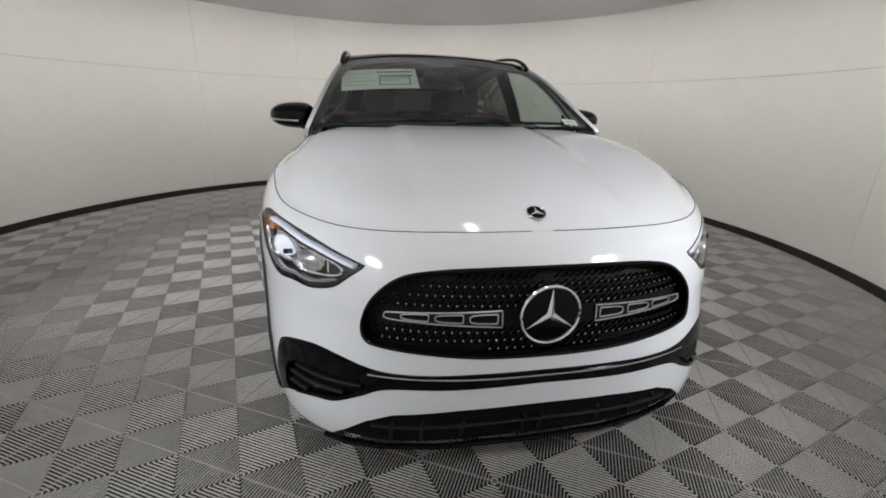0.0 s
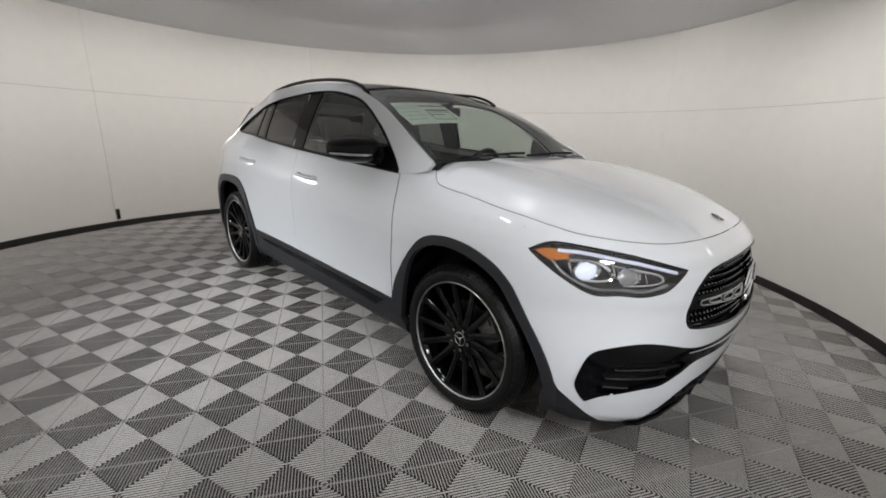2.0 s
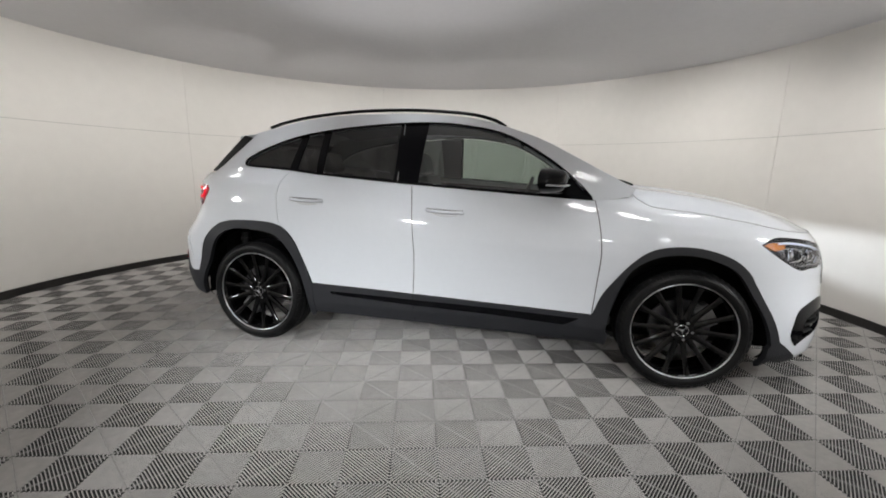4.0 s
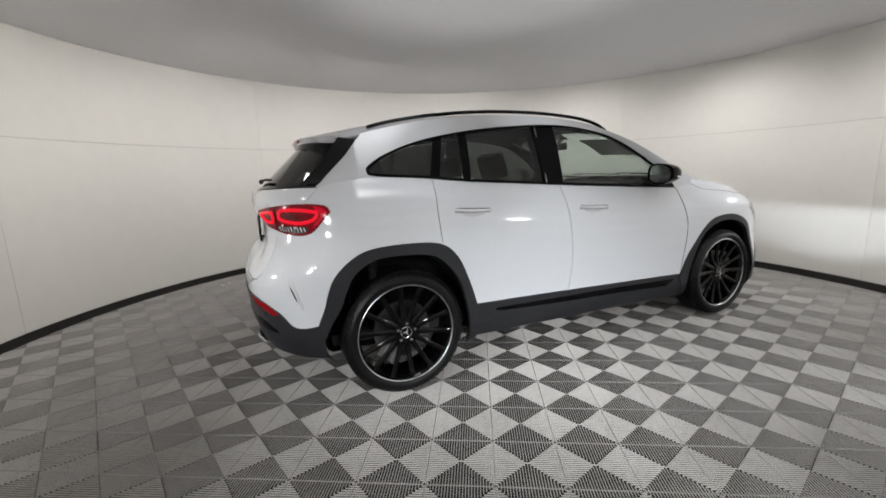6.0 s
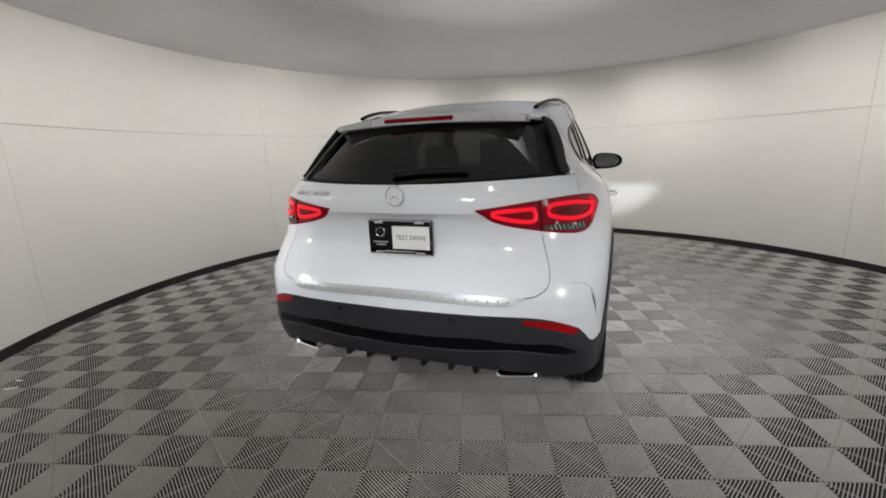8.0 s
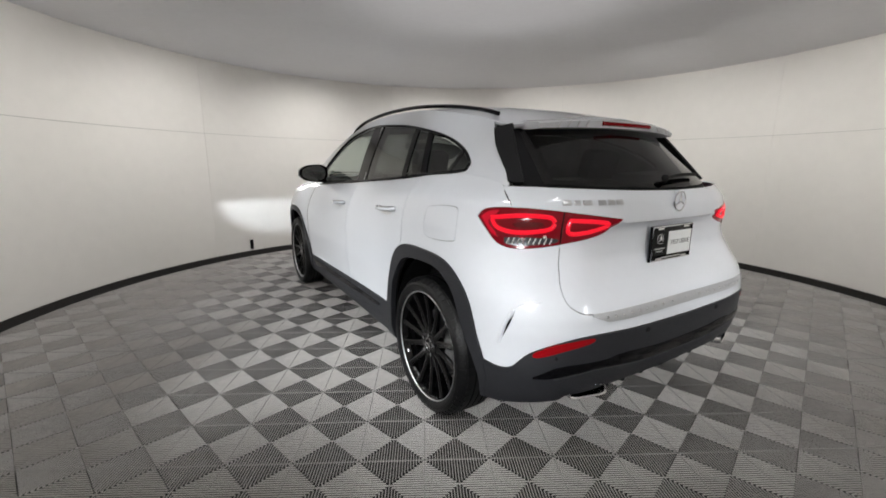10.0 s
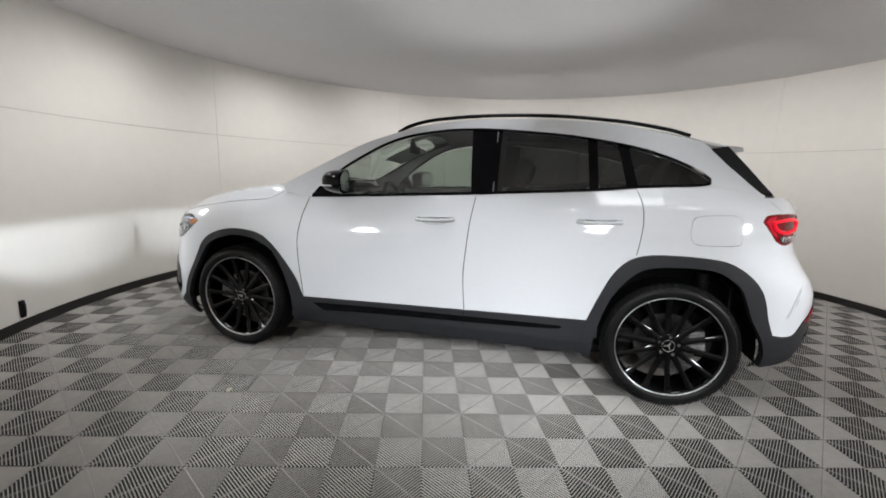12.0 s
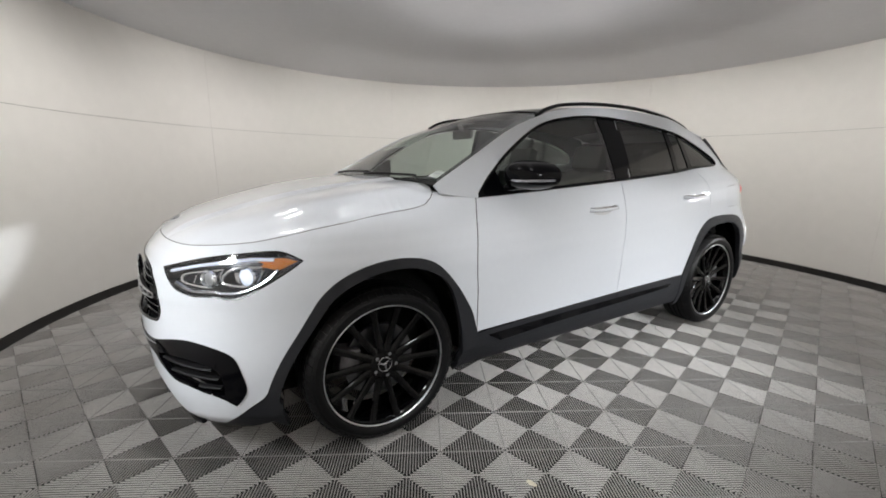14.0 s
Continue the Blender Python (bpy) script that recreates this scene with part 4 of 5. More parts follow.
def between(a0, a1, b0, b1):
    """The part of the window outline between two slanting lines, each given by its y at the foot and at the top."""
    lo, hi = 1.07, 1.51
    ya = lambda z: a0 + (a1 - a0) * (z - lo) / (hi - lo)
    yb = lambda z: b0 + (b1 - b0) * (z - lo) / (hi - lo)
    dense = curve(list(map(tuple, DLO)) + [tuple(DLO[0])], 6)
    keep = np.array([ya(z) <= y <= yb(z) for y, z in dense])
    pts = dense[keep]
    top = [p for p in pts if p[1] > belt(p[0]) + 0.05]
    low = [p for p in pts if p[1] <= belt(p[0]) + 0.05]
    out = []
    def cut(line):
        best = None
        for p, q in zip(dense, np.roll(dense, -1, 0)):
            fp, fq = p[0] - line(p[1]), q[0] - line(q[1])
            if fp * fq < 0:
                s = fp / (fp - fq)
                out.append(p + s * (q - p))
    cut(ya), cut(yb)
    pts = list(pts) + out
    mid = np.mean(pts, 0)
    pts.sort(key=lambda p: math.atan2((p[1] - mid[1]) * 2, p[0] - mid[0]))
    return np.array(pts)


GLASSES = (("front_window", -1.2, -1.2, 0.235, 0.20, FRONTGLASS), ("rear_window", 0.365, 0.36, 0.905, 0.87, PRIVACY), ("vent_window", 0.935, 0.90, 1.125, 1.02, PRIVACY), ("quarter_window", 1.165, 1.05, 2.0, 2.0, PRIVACY))
for name, a0, a1, b0, b1, pane in GLASSES:
    on_both(name, shrink(between(a0, a1, b0, b1), 0.010), cab, pane, 0.018, out=-0.008, thick=0)
for name, a0, a1, b0, b1 in (("b_pillar_cover", 0.225, 0.19, 0.375, 0.37), ("window_post", 0.895, 0.86, 0.945, 0.91), ("c_pillar_cover", 1.115, 1.01, 1.175, 1.06)):
    on_both(name, between(a0, a1, b0, b1), cab, GLOSS, 0.014, out=-0.003)
rim = on_skin(curve(list(map(tuple, DLO)) + [tuple(DLO[0])], 2), cab, -0.001)
both_tubes("window_seal", rim[:-1], 0.009, GLOSS, (car, car), 6, True)
seam = on_skin([(0.352, 1.14), (0.347, 1.50)], cab, 0.0)
both_tubes("pillar_joint", seam, 0.003, SILVER, (car, car), 6)

# windscreen, roof and headliner: share of the half width, and y
SCREEN = loop([(0, -1.09), (0.5, -1.08), (0.985, -1.035), (0.985, -0.7), (0.985, -0.35), (0.93, -0.26), (0.5, -0.22), (0, -0.21)])
for pane_ob in on_both("windscreen", SCREEN, roof_skin, WINDSCREEN, 0.035, thick=0, whole=True, out=-0.004):
    pane_ob.visible_shadow = False
FRIT = loop([(0, -1.10), (1.0, -1.06), (1.0, -0.7), (1.0, -0.35), (0.98, -0.24), (0.5, -0.19), (0, -0.18)])
CLEAR = loop([(-0.1, -1.066), (0.5, -1.06), (0.92, -1.022), (0.92, -0.7), (0.88, -0.42), (0.8, -0.37), (0.5, -0.345), (0.16, -0.335), (0.13, -0.44), (-0.1, -0.44)])
on_both("windscreen_border", FRIT, roof_skin, GLOSS, 0.025, holes=(CLEAR,), thick=0, whole=True, out=-0.010)
on_both("glass_roof", loop([(0, -0.175), (0.5, -0.185), (0.97, -0.235), (0.97, 0.4), (0.97, 1.0), (0, 1.02)]), roof_skin, GLOSS, 0.04, thick=0.01, whole=True)
on_both("roof_edge", loop([(0.975, -0.24), (1.0, -0.24), (1.0, 1.0), (0.975, 1.0)]), roof_skin, WHITE, 0.02, thick=0.01, out=0.001)
on_both("roof", loop([(0, 1.024), (0.97, 1.004), (1.0, 1.004), (1.0, 1.525), (0.95, 1.60), (0.5, 1.68), (0, 1.71)]), roof_skin, WHITE, 0.03, thick=0.012, whole=True)
on_both("headliner", loop([(0, -0.18), (0.95, -0.24), (0.95, 1.25), (0, 1.3)]), roof_skin, LINER, 0.06, thick=0, whole=True, out=-0.05)

# rear screen between two edges


def rear_place(q):
    u, v = q[:, 0], q[:, 1]
    low = np.stack([0.697 * u, 2.035 - 0.264 * np.abs(u) ** 2.4, 1.152 + 0.026 * u**2], 1)
    high = np.stack([0.604 * u, 1.735 - 0.214 * np.abs(u) ** 2.2, 1.445 - 0.027 * u**2], 1)
    return low * (1 - v[:, None]) + high * v[:, None]


rear_skin = with_normal(lambda q: rear_place(q))


def rear_out(q):
    p, n = rear_skin(q)
    return p, n * np.where(n[:, 1:2] > 0, 1, -1)


on_both("rear_screen", loop([(0, 0.03), (0.86, 0.03), (0.86, 0.97), (0, 0.97)]), rear_out, DARKGLASS, 0.04, thick=0, whole=True)
on_both("rear_screen_border", loop([(0, -0.02), (1.0, -0.02), (1.0, 1.0), (0, 1.0)]), rear_out, BLACK, 0.03, holes=(loop([(-0.1, 0.10), (0.80, 0.12), (0.78, 0.86), (-0.1, 0.86)]),), thick=0, whole=True, out=-0.006)
on_both("screen_fin", loop([(1.520, 1.420), (1.592, 1.338), (1.670, 1.266), (1.752, 1.188), (1.815, 1.184), (1.70, 1.325), (1.61, 1.436)]), cab, BLACK, 0.02, out=0.005, thick=0.012, label="satin black fin beside the rear screen")

# roof rails, spoiler, wiper
rail = curve([(0.618, -0.30, 1.492), (0.61, -0.22, 1.535), (0.60, -0.05, 1.574), (0.592, 0.3, 1.600), (0.58, 0.7, 1.598), (0.56, 1.05, 1.570), (0.53, 1.3, 1.532), (0.512, 1.43, 1.500)])
both_tubes("roof_rail", rail, 0.0145, GLOSS, (car, car), 10, flat=0.75, label="gloss black roof rail")


def spoiler_mesh():
    v, f, n = [], [], 21
    for k in range(n):
        u = -1 + 2 * k / (n - 1)
        x, back = 0.505 * u, 1.785 - 0.075 * abs(u) ** 2.2
        lead = 1.60 - 0.085 * u * u
        lift, thin = -0.028 * u * u, 1 - 0.45 * u * u
        section = [(lead, 1.488 + lift), (back - 0.10, 1.478 + lift), (back - 0.012, 1.468 + lift), (back, 1.461 + lift), (back - 0.003, 1.461 + lift - 0.034 * thin), (back - 0.05, 1.461 + lift - 0.040 * thin), (back - 0.15, 1.470 + lift - 0.046 * thin), (lead + 0.02, 1.476 + lift - 0.055 * thin)]
        v += [(x, y, z) for y, z in section]
    m = 8
    for k in range(n - 1):
        f += [(k * m + i, (k + 1) * m + i, (k + 1) * m + (i + 1) % m, k * m + (i + 1) % m) for i in range(m)]
    f += [tuple(range(m)), tuple((n - 1) * m + i for i in range(m))[::-1]]
    return v, f


v, f = spoiler_mesh()
spoiler = mesh_object("roof_spoiler", v, [g[::-1] for g in f], WHITE, car)
line = [(x, 1.783 - 0.075 * abs(x / 0.555) ** 2.2, 1.445) for x in np.linspace(-0.178, 0.178, 9)]
v, f = tube(line, 0.013, 8, flat=0.8)
mesh_object("brake_light", v, f, RED, spoiler, "long red high-level brake lamp")
for sx in (-1, 1):
    for k in range(4):
        x = sx * (0.26 + 0.05 * k)
        y = 1.786 - 0.075 * abs(x / 0.555) ** 2.2
        drop = 0.028 * (x / 0.55) ** 2
        v, f = tube([(x, y - 0.002, 1.460 - drop), (x + sx * 0.018, y - 0.004, 1.434 - drop)], 0.0032, 6)
        mesh_object("spoiler_notch", v, f, SILVER, spoiler)
wiper = [tuple(rear_out(np.array([(u, w)]))[0][0] + rear_out(np.array([(u, w)]))[1][0] * 0.022) for u, w in ((0.04, 0.12), (-0.1, 0.15), (-0.3, 0.16), (-0.44, 0.15))]
v, f = tube(curve(wiper, 5), 0.011, 8, flat=0.7)
arm = mesh_object("rear_wiper", v, f, BLACK, car, "black rear wiper")
bm = bmesh.new()
bmesh.ops.create_uvsphere(bm, u_segments=14, v_segments=8, radius=0.021, matrix=Matrix.Translation(wiper[0]) @ Matrix.Diagonal((1, 0.7, 0.8, 1)))
part("wiper_cap", bm, BLACK, arm)

# door handles


for owners, y0, y1, z in ((doors_f, -0.085, 0.135, 0.968), (doors_r, 0.835, 1.05, 1.008)):
    ys = np.linspace(y0, y1, 13)
    line = on_skin([(y, z + 0.045 * (y - y0)) for y in ys], skin, 0.0)
    line[:, 0] += 0.038 * np.sin(np.linspace(0, math.pi, 13)) ** 0.4
    both_tubes("door_handle", line, 0.0175, WHITE, owners, 10, flat=0.68)
    # silver plate behind the handle: the hollow's shade put into its colour
    cup = curve([(y0 + 0.03, z - 0.022), (y0 + 0.10, z - 0.032), (y1 - 0.05, z - 0.020), (y1 - 0.03, z + 0.012), (y0 + 0.10, z + 0.016), (y0 + 0.04, z + 0.008), (y0 + 0.03, z - 0.022)], 4, closed=True)
    v, f = panel_mesh(cup, skin, 0.008, out=0.0015, thick=0.001)
    for owner, (a, b) in zip(owners, ((v, f), mirrored(v, f))):
        mesh_object("handle_cup_shade", a, b, SILVER, owner)
    both_tubes("handle_strip", line + [0.008, 0, 0.0105], 0.0056, CHROME, owners, 8, label="chrome handle strip")

# mirrors


def mirror_mesh():
    """A rounded housing, flat where the glass sits."""
    v, f, rings, steps = [], [], 12, 28
    for r in range(rings + 1):
        b = math.pi / 2 * r / rings
        y = -0.135 * math.sin(b) ** 0.9
        grow = math.cos(b) ** 0.55
        for s in range(steps):
            a = 2 * math.pi * s / steps
            c, d = math.cos(a), math.sin(a)
            x = 0.130 * grow * math.copysign(abs(c) ** 0.75, c)
            z = 0.072 * grow * math.copysign(abs(d) ** 0.8, d) * (1 - 0.18 * c)
            v.append((x, y + 0.03 * c * grow, z))
    for r in range(rings):
        for s in range(steps):
            t = (s + 1) % steps
            f.append((r * steps + s, r * steps + t, (r + 1) * steps + t, (r + 1) * steps + s))
    f.append(tuple(range(steps))[::-1])
    return v, f


for sx in (-1, 1):
    v, f = mirror_mesh()
    v = np.array(v) + [0.905, -0.545, 1.172]
    if sx < 0:
        v, f = mirrored(v, f)
    body = mesh_object("wing_mirror", v, f, GLOSS, car, "gloss black wing mirror")
    line = np.array([(0.80, -0.625, 1.145), (0.86, -0.682, 1.146), (0.93, -0.687, 1.148), (0.995, -0.640, 1.150), (1.036, -0.558, 1.152)]) * [sx, 1, 1]
    v, f = tube(curve(line, 5), 0.006, 8, flat=1.0)
    mesh_object("indicator", v, f, CHROME, body, "bright indicator strip")
    v, f = [], []
    for s in range(28):
        a = 2 * math.pi * s / 28
        c, d = math.cos(a), math.sin(a)
        v.append((sx * (0.905 + 0.104 * math.copysign(abs(c) ** 0.75, c)), -0.541 + 0.026 * c, 1.172 + 0.060 * math.copysign(abs(d) ** 0.8, d) * (1 - 0.18 * c)))
    mesh_object("mirror_glass", v, [tuple(range(28)) if sx < 0 else tuple(range(28))[::-1]], CHROME, body, "silvered mirror glass")
    v, f = tube(curve([(sx * 0.79, -0.655, 1.105), (sx * 0.82, -0.63, 1.11), (sx * 0.87, -0.60, 1.125)], 4), 0.028, 10, flat=0.7)
    mesh_object("mirror_arm", v, f, GLOSS, body)
    on_tri = on_skin([(-0.815, 1.078), (-0.70, 1.19), (-0.66, 1.08)], cab, 0.003) * [sx, 1, 1]
    mesh_object("mirror_base", list(on_tri) + [p - np.array([sx * 0.02, 0, 0]) for p in on_tri], [(0, 1, 2), (3, 5, 4), (0, 3, 4, 1), (1, 4, 5, 2), (2, 5, 3, 0)], GLOSS, body, smooth=False)

# ---- wheels ----


def wheel_thing(side, y, spin, brake):
    """A wheel whose outer face looks along +x (side 1) or -x (side -1), turned by spin degrees; brake: 1 if the caliper sits ahead of the axle, -1 behind."""
    w = new("wheel")
    w.parent = car
    R, half = 0.352, 0.117
    profile = [(-half + 0.012, 0.272), (-half, 0.292), (-half + 0.006, 0.325), (-half + 0.03, R - 0.006), (-half + 0.055, R), (half - 0.055, R), (half - 0.03, R - 0.006), (half - 0.006, 0.325), (half, 0.308), (half - 0.004, 0.290), (half - 0.014, 0.278)]
    v, f = lathe(profile, 72)
    tyre = mesh_object("tyre", v, f, RUBBER, w)
    # grooves and shoulder blocks on the tread
    bm = bmesh.new()
    for k in range(60):
        a = 2 * math.pi * k / 60
        for s in (-1, 1):
            box(bm, (s * 0.060 - 0.018, -0.0125, R - 0.012), (s * 0.060 + 0.018, 0.0125, R + 0.0002), Matrix.Rotation(a, 4, "X"))
        for s in (-1, 1):
            m = Matrix.Rotation(a, 4, "X") @ Matrix.Translation((s * 0.099, 0, R - 0.0155)) @ Matrix.Rotation(s * 0.72, 4, "Y")
            box(bm, (-0.013, -0.0105, -0.004), (0.013, 0.0105, 0.0022), m)
    blocks = part("tread", bm, RUBBER, w)
    blocks["kind"] = "stuff"
    for x in (-0.035, 0.0, 0.035):
        v, f = lathe([(x - 0.004, R + 0.0004), (x + 0.004, R + 0.0004)], 72)
        mesh_object("tread_groove", v, f, INNER, w)
    # sidewall rings
    v, f = lathe([(half - 0.003, 0.318), (half - 0.0005, 0.315), (half - 0.0005, 0.312), (half - 0.002, 0.309)], 72)
    mesh_object("tyre_bead", v, f, RUBBER, w)
    rim = mesh_object("rim", *lathe([(-0.10, 0.272), (-0.09, 0.256), (0.06, 0.254), (0.092, 0.266), (0.100, 0.2735)], 64), RIMBLACK, w, "gloss black multi-spoke alloy rim")
    v, f = lathe([(0.099, 0.2735), (0.104, 0.2745), (0.106, 0.277), (0.104, 0.280), (0.098, 0.283)], 80)
    mesh_object("rim_edge", v, f, ALLOY, w, "machined silver rim edge")
    bm = bmesh.new()
    count = 14
    for k in range(count):
        a = 2 * math.pi * k / count
        turn = Matrix.Rotation(a, 4, "X")
        rows = []
        for r, wd, x, d in ((0.055, 0.020, 0.078, 0.03), (0.09, 0.0175, 0.074, 0.028), (0.16, 0.0145, 0.078, 0.024), (0.235, 0.0150, 0.088, 0.022), (0.266, 0.019, 0.095, 0.022)):
            rows.append([bm.verts.new(turn @ Vector(p)) for p in ((x - 0.006, -wd, r), (x, -wd * 0.45, r), (x, wd * 0.45, r), (x - 0.006, wd, r), (x - d, wd * 0.8, r), (x - d, -wd * 0.8, r))])
        for p, q in zip(rows, rows[1:]):
            for i in range(6):
                bm.faces.new((p[i], p[(i + 1) % 6], q[(i + 1) % 6], q[i]))
    part("spoke_star", bm, RIMBLACK, w)
    hubv, hubf = lathe([(0.03, 0.075), (0.07, 0.072), (0.080, 0.062), (0.082, 0.036), (0.078, 0.034), (0.078, 0.001)], 40)
    mesh_object("hub", hubv, hubf, RIMBLACK, w)
    star_emblem("hub_badge", 0.032, pose(0.081, 0, 0, 0, 180, 0), w, GLOSS, 0.004)
    for k in range(5):
        a = 2 * math.pi * (k + 0.5) / 5
        bm = bmesh.new()
        bmesh.ops.create_cone(bm, cap_ends=True, segments=6, radius1=0.010, radius2=0.009, depth=0.02, matrix=Matrix.Rotation(a, 4, "X") @ Matrix.Translation((0.076, 0, 0.052)) @ Matrix.Rotation(math.pi / 2, 4, "Y"))
        part("wheel_bolt", bm, DARKCHROME, w)
    disc = mesh_object("brake_disc", *lathe([(0.0, 0.06), (0.012, 0.075), (0.014, 0.165), (0.002, 0.168), (-0.01, 0.165), (-0.012, 0.07)], 56), STEEL, w, "grey steel brake disc")
    bm = bmesh.new()
    at = Matrix.Rotation(side * brake * 1.4 - side * radians(spin), 4, "X")
    box(bm, (-0.045, -0.062, 0.105), (0.045, 0.062, 0.195), at, 0.012)
    box(bm, (0.035, -0.045, 0.112), (0.056, -0.012, 0.186), at, 0.008)
    box(bm, (0.035, 0.012, 0.112), (0.056, 0.045, 0.186), at, 0.008)
    part("brake_caliper", bm, CALIPER, w, "grey cast brake caliper")
    w.matrix_world = pose(side * 0.785, y, 0.352, spin, 0, 0 if side > 0 else 180)
    return w


for side in (1, -1):
    wheel_thing(side, -AXLE, 11, 1)
    wheel_thing(side, AXLE, 31, -1)

# ---- lamps ----


def head_lamp():
    pods = on_both("headlamp", shrink(LAMP_F, -0.004), skin, LAMPGREY, 0.014, out=-0.07, thick=-0.066, label="lit headlamp with clear lens")
    for ob in on_both("lamp_glass", shrink(LAMP_F, 0.001), skin, LENS, 0.012, out=0.001, thick=0):
        ob.parent = pods[0 if ob.data.vertices[0].co.x > 0 else 1]
    rim = on_skin(LAMP_F[::2], skin, -0.002)
    both_tubes("lamp_frame", rim, 0.0035, GLOSS, pods, 6, True)
    strip = on_skin(curve([(-1.83, 0.872), (-1.94, 0.872), (-2.10, 0.850), (-2.27, 0.812)], 6), skin, -0.018)
    both_tubes("light_strip", strip, 0.0135, DRLGLOW, pods, 8, flat=0.5, label="lit white light strip")
    low = on_skin(curve([(-1.80, 0.835), (-1.85, 0.782), (-1.94, 0.745), (-2.04, 0.748), (-2.12, 0.745), (-2.215, 0.768)], 6), skin, -0.014)
    both_tubes("lamp_trim", low, 0.0125, DARKCHROME, pods, 8, flat=0.6)
    amber = curve([(-1.735, 0.862), (-1.735, 0.862), (-1.80, 0.876), (-1.895, 0.868), (-1.895, 0.868), (-1.862, 0.856), (-1.872, 0.847), (-1.84, 0.840), (-1.795, 0.834), (-1.735, 0.862)], closed=True)
    v, f = panel_mesh(amber, skin, 0.008, out=-0.012, thick=0.02)
    mesh_object("amber_marker", v, f, AMBER, pods[0], "amber side marker"), mesh_object("amber_marker", *mirrored(v, f), AMBER, pods[1], "amber side marker")
    for (q, z, size, glowing) in ((-1.945, 0.806, 0.034, True), (-2.095, 0.794, 0.032, False)):
        p, n = skin(np.array([(q, z)]))
        for sx, pod in ((1, pods[0]), (-1, pods[1])):
            c, d = Vector(p[0] * [sx, 1, 1]), Vector(n[0] * [sx, 1, 1])
            d = (d + Vector((0, -1, 0))).normalized()
            m = Matrix.Translation(c - d * 0.045) @ d.to_track_quat("X", "Z").to_matrix().to_4x4() @ Matrix.Diagonal((1, 1.45, 0.92, 1))
            v, f = lathe([(-0.02, size * 0.5), (0.0, size * 0.9), (0.016, size * 1.08), (0.018, size * 1.14), (0.01, size * 1.2)], 28)
            cup = mesh_object("reflector_cup", v, f, CHROME, pod)
            cup.matrix_local = m
            v, f = lathe([(0.004 + size * 0.45, 0.001), (0.004 + size * 0.40, size * 0.4), (0.004 + size * 0.22, size * 0.75), (0.0, size * 0.95)], 28)
            eye = mesh_object("projector", v, f, WHITEGLOW if glowing else SILVER, pod, "bright lit projector lens" if glowing else "")
            eye.matrix_local = m
    # bright inner bezels
    bezel = on_skin(curve([(-1.86, 0.842), (-1.98, 0.838), (-2.02, 0.79), (-1.96, 0.768), (-1.88, 0.775), (-1.86, 0.842)], 5)[:-1], skin, -0.03)
    both_tubes("lamp_bezel", bezel, 0.007, CHROME, pods, 6, True)
    bezel = on_skin(curve([(-2.03, 0.832), (-2.20, 0.806), (-2.205, 0.775), (-2.12, 0.762), (-2.04, 0.765), (-2.03, 0.832)], 5)[:-1], skin, -0.03)
    both_tubes("lamp_bezel", bezel, 0.005, CHROME, pods, 6, True)
    for k in range(4):
        fin = on_skin([(-2.05 - 0.035 * k, 0.822 - 0.005 * k), (-2.05 - 0.035 * k, 0.772)], skin, -0.04)
        both_tubes("lamp_fin", fin, 0.004, CHROME, pods, 6)
    # dipped beams, cut off flat above
    spot_at = on_skin([(-2.0, 0.80)], skin, -0.008)[0]
    for sx, pod in ((1, pods[0]), (-1, pods[1])):
        data = bpy.data.lights.new("dipped_beam", "SPOT")
        data.energy, data.color, data.spot_size, data.spot_blend, data.shadow_soft_size = 38, (0.88, 0.94, 1.0), radians(86), 0.45, 0.0003
        lamp = new("dipped_beam", data)
        x, y, z = spot_at * [sx, 1, 1]
        lamp.matrix_world = look((x, y, z), (x + sx * 0.06, y - 2.0, z - 0.06)) @ Matrix.Diagonal((1, 0.5, 1, 1))
        lamp.parent = pod
        shade = bmesh.new()
        box(shade, (x - 0.014, y - 0.0070, z - 0.0002), (x + 0.014, y - 0.0062, z + 0.016))
        part("beam_shade", shade, BLACK, pod, smooth=False)
    return pods


head_lamp()


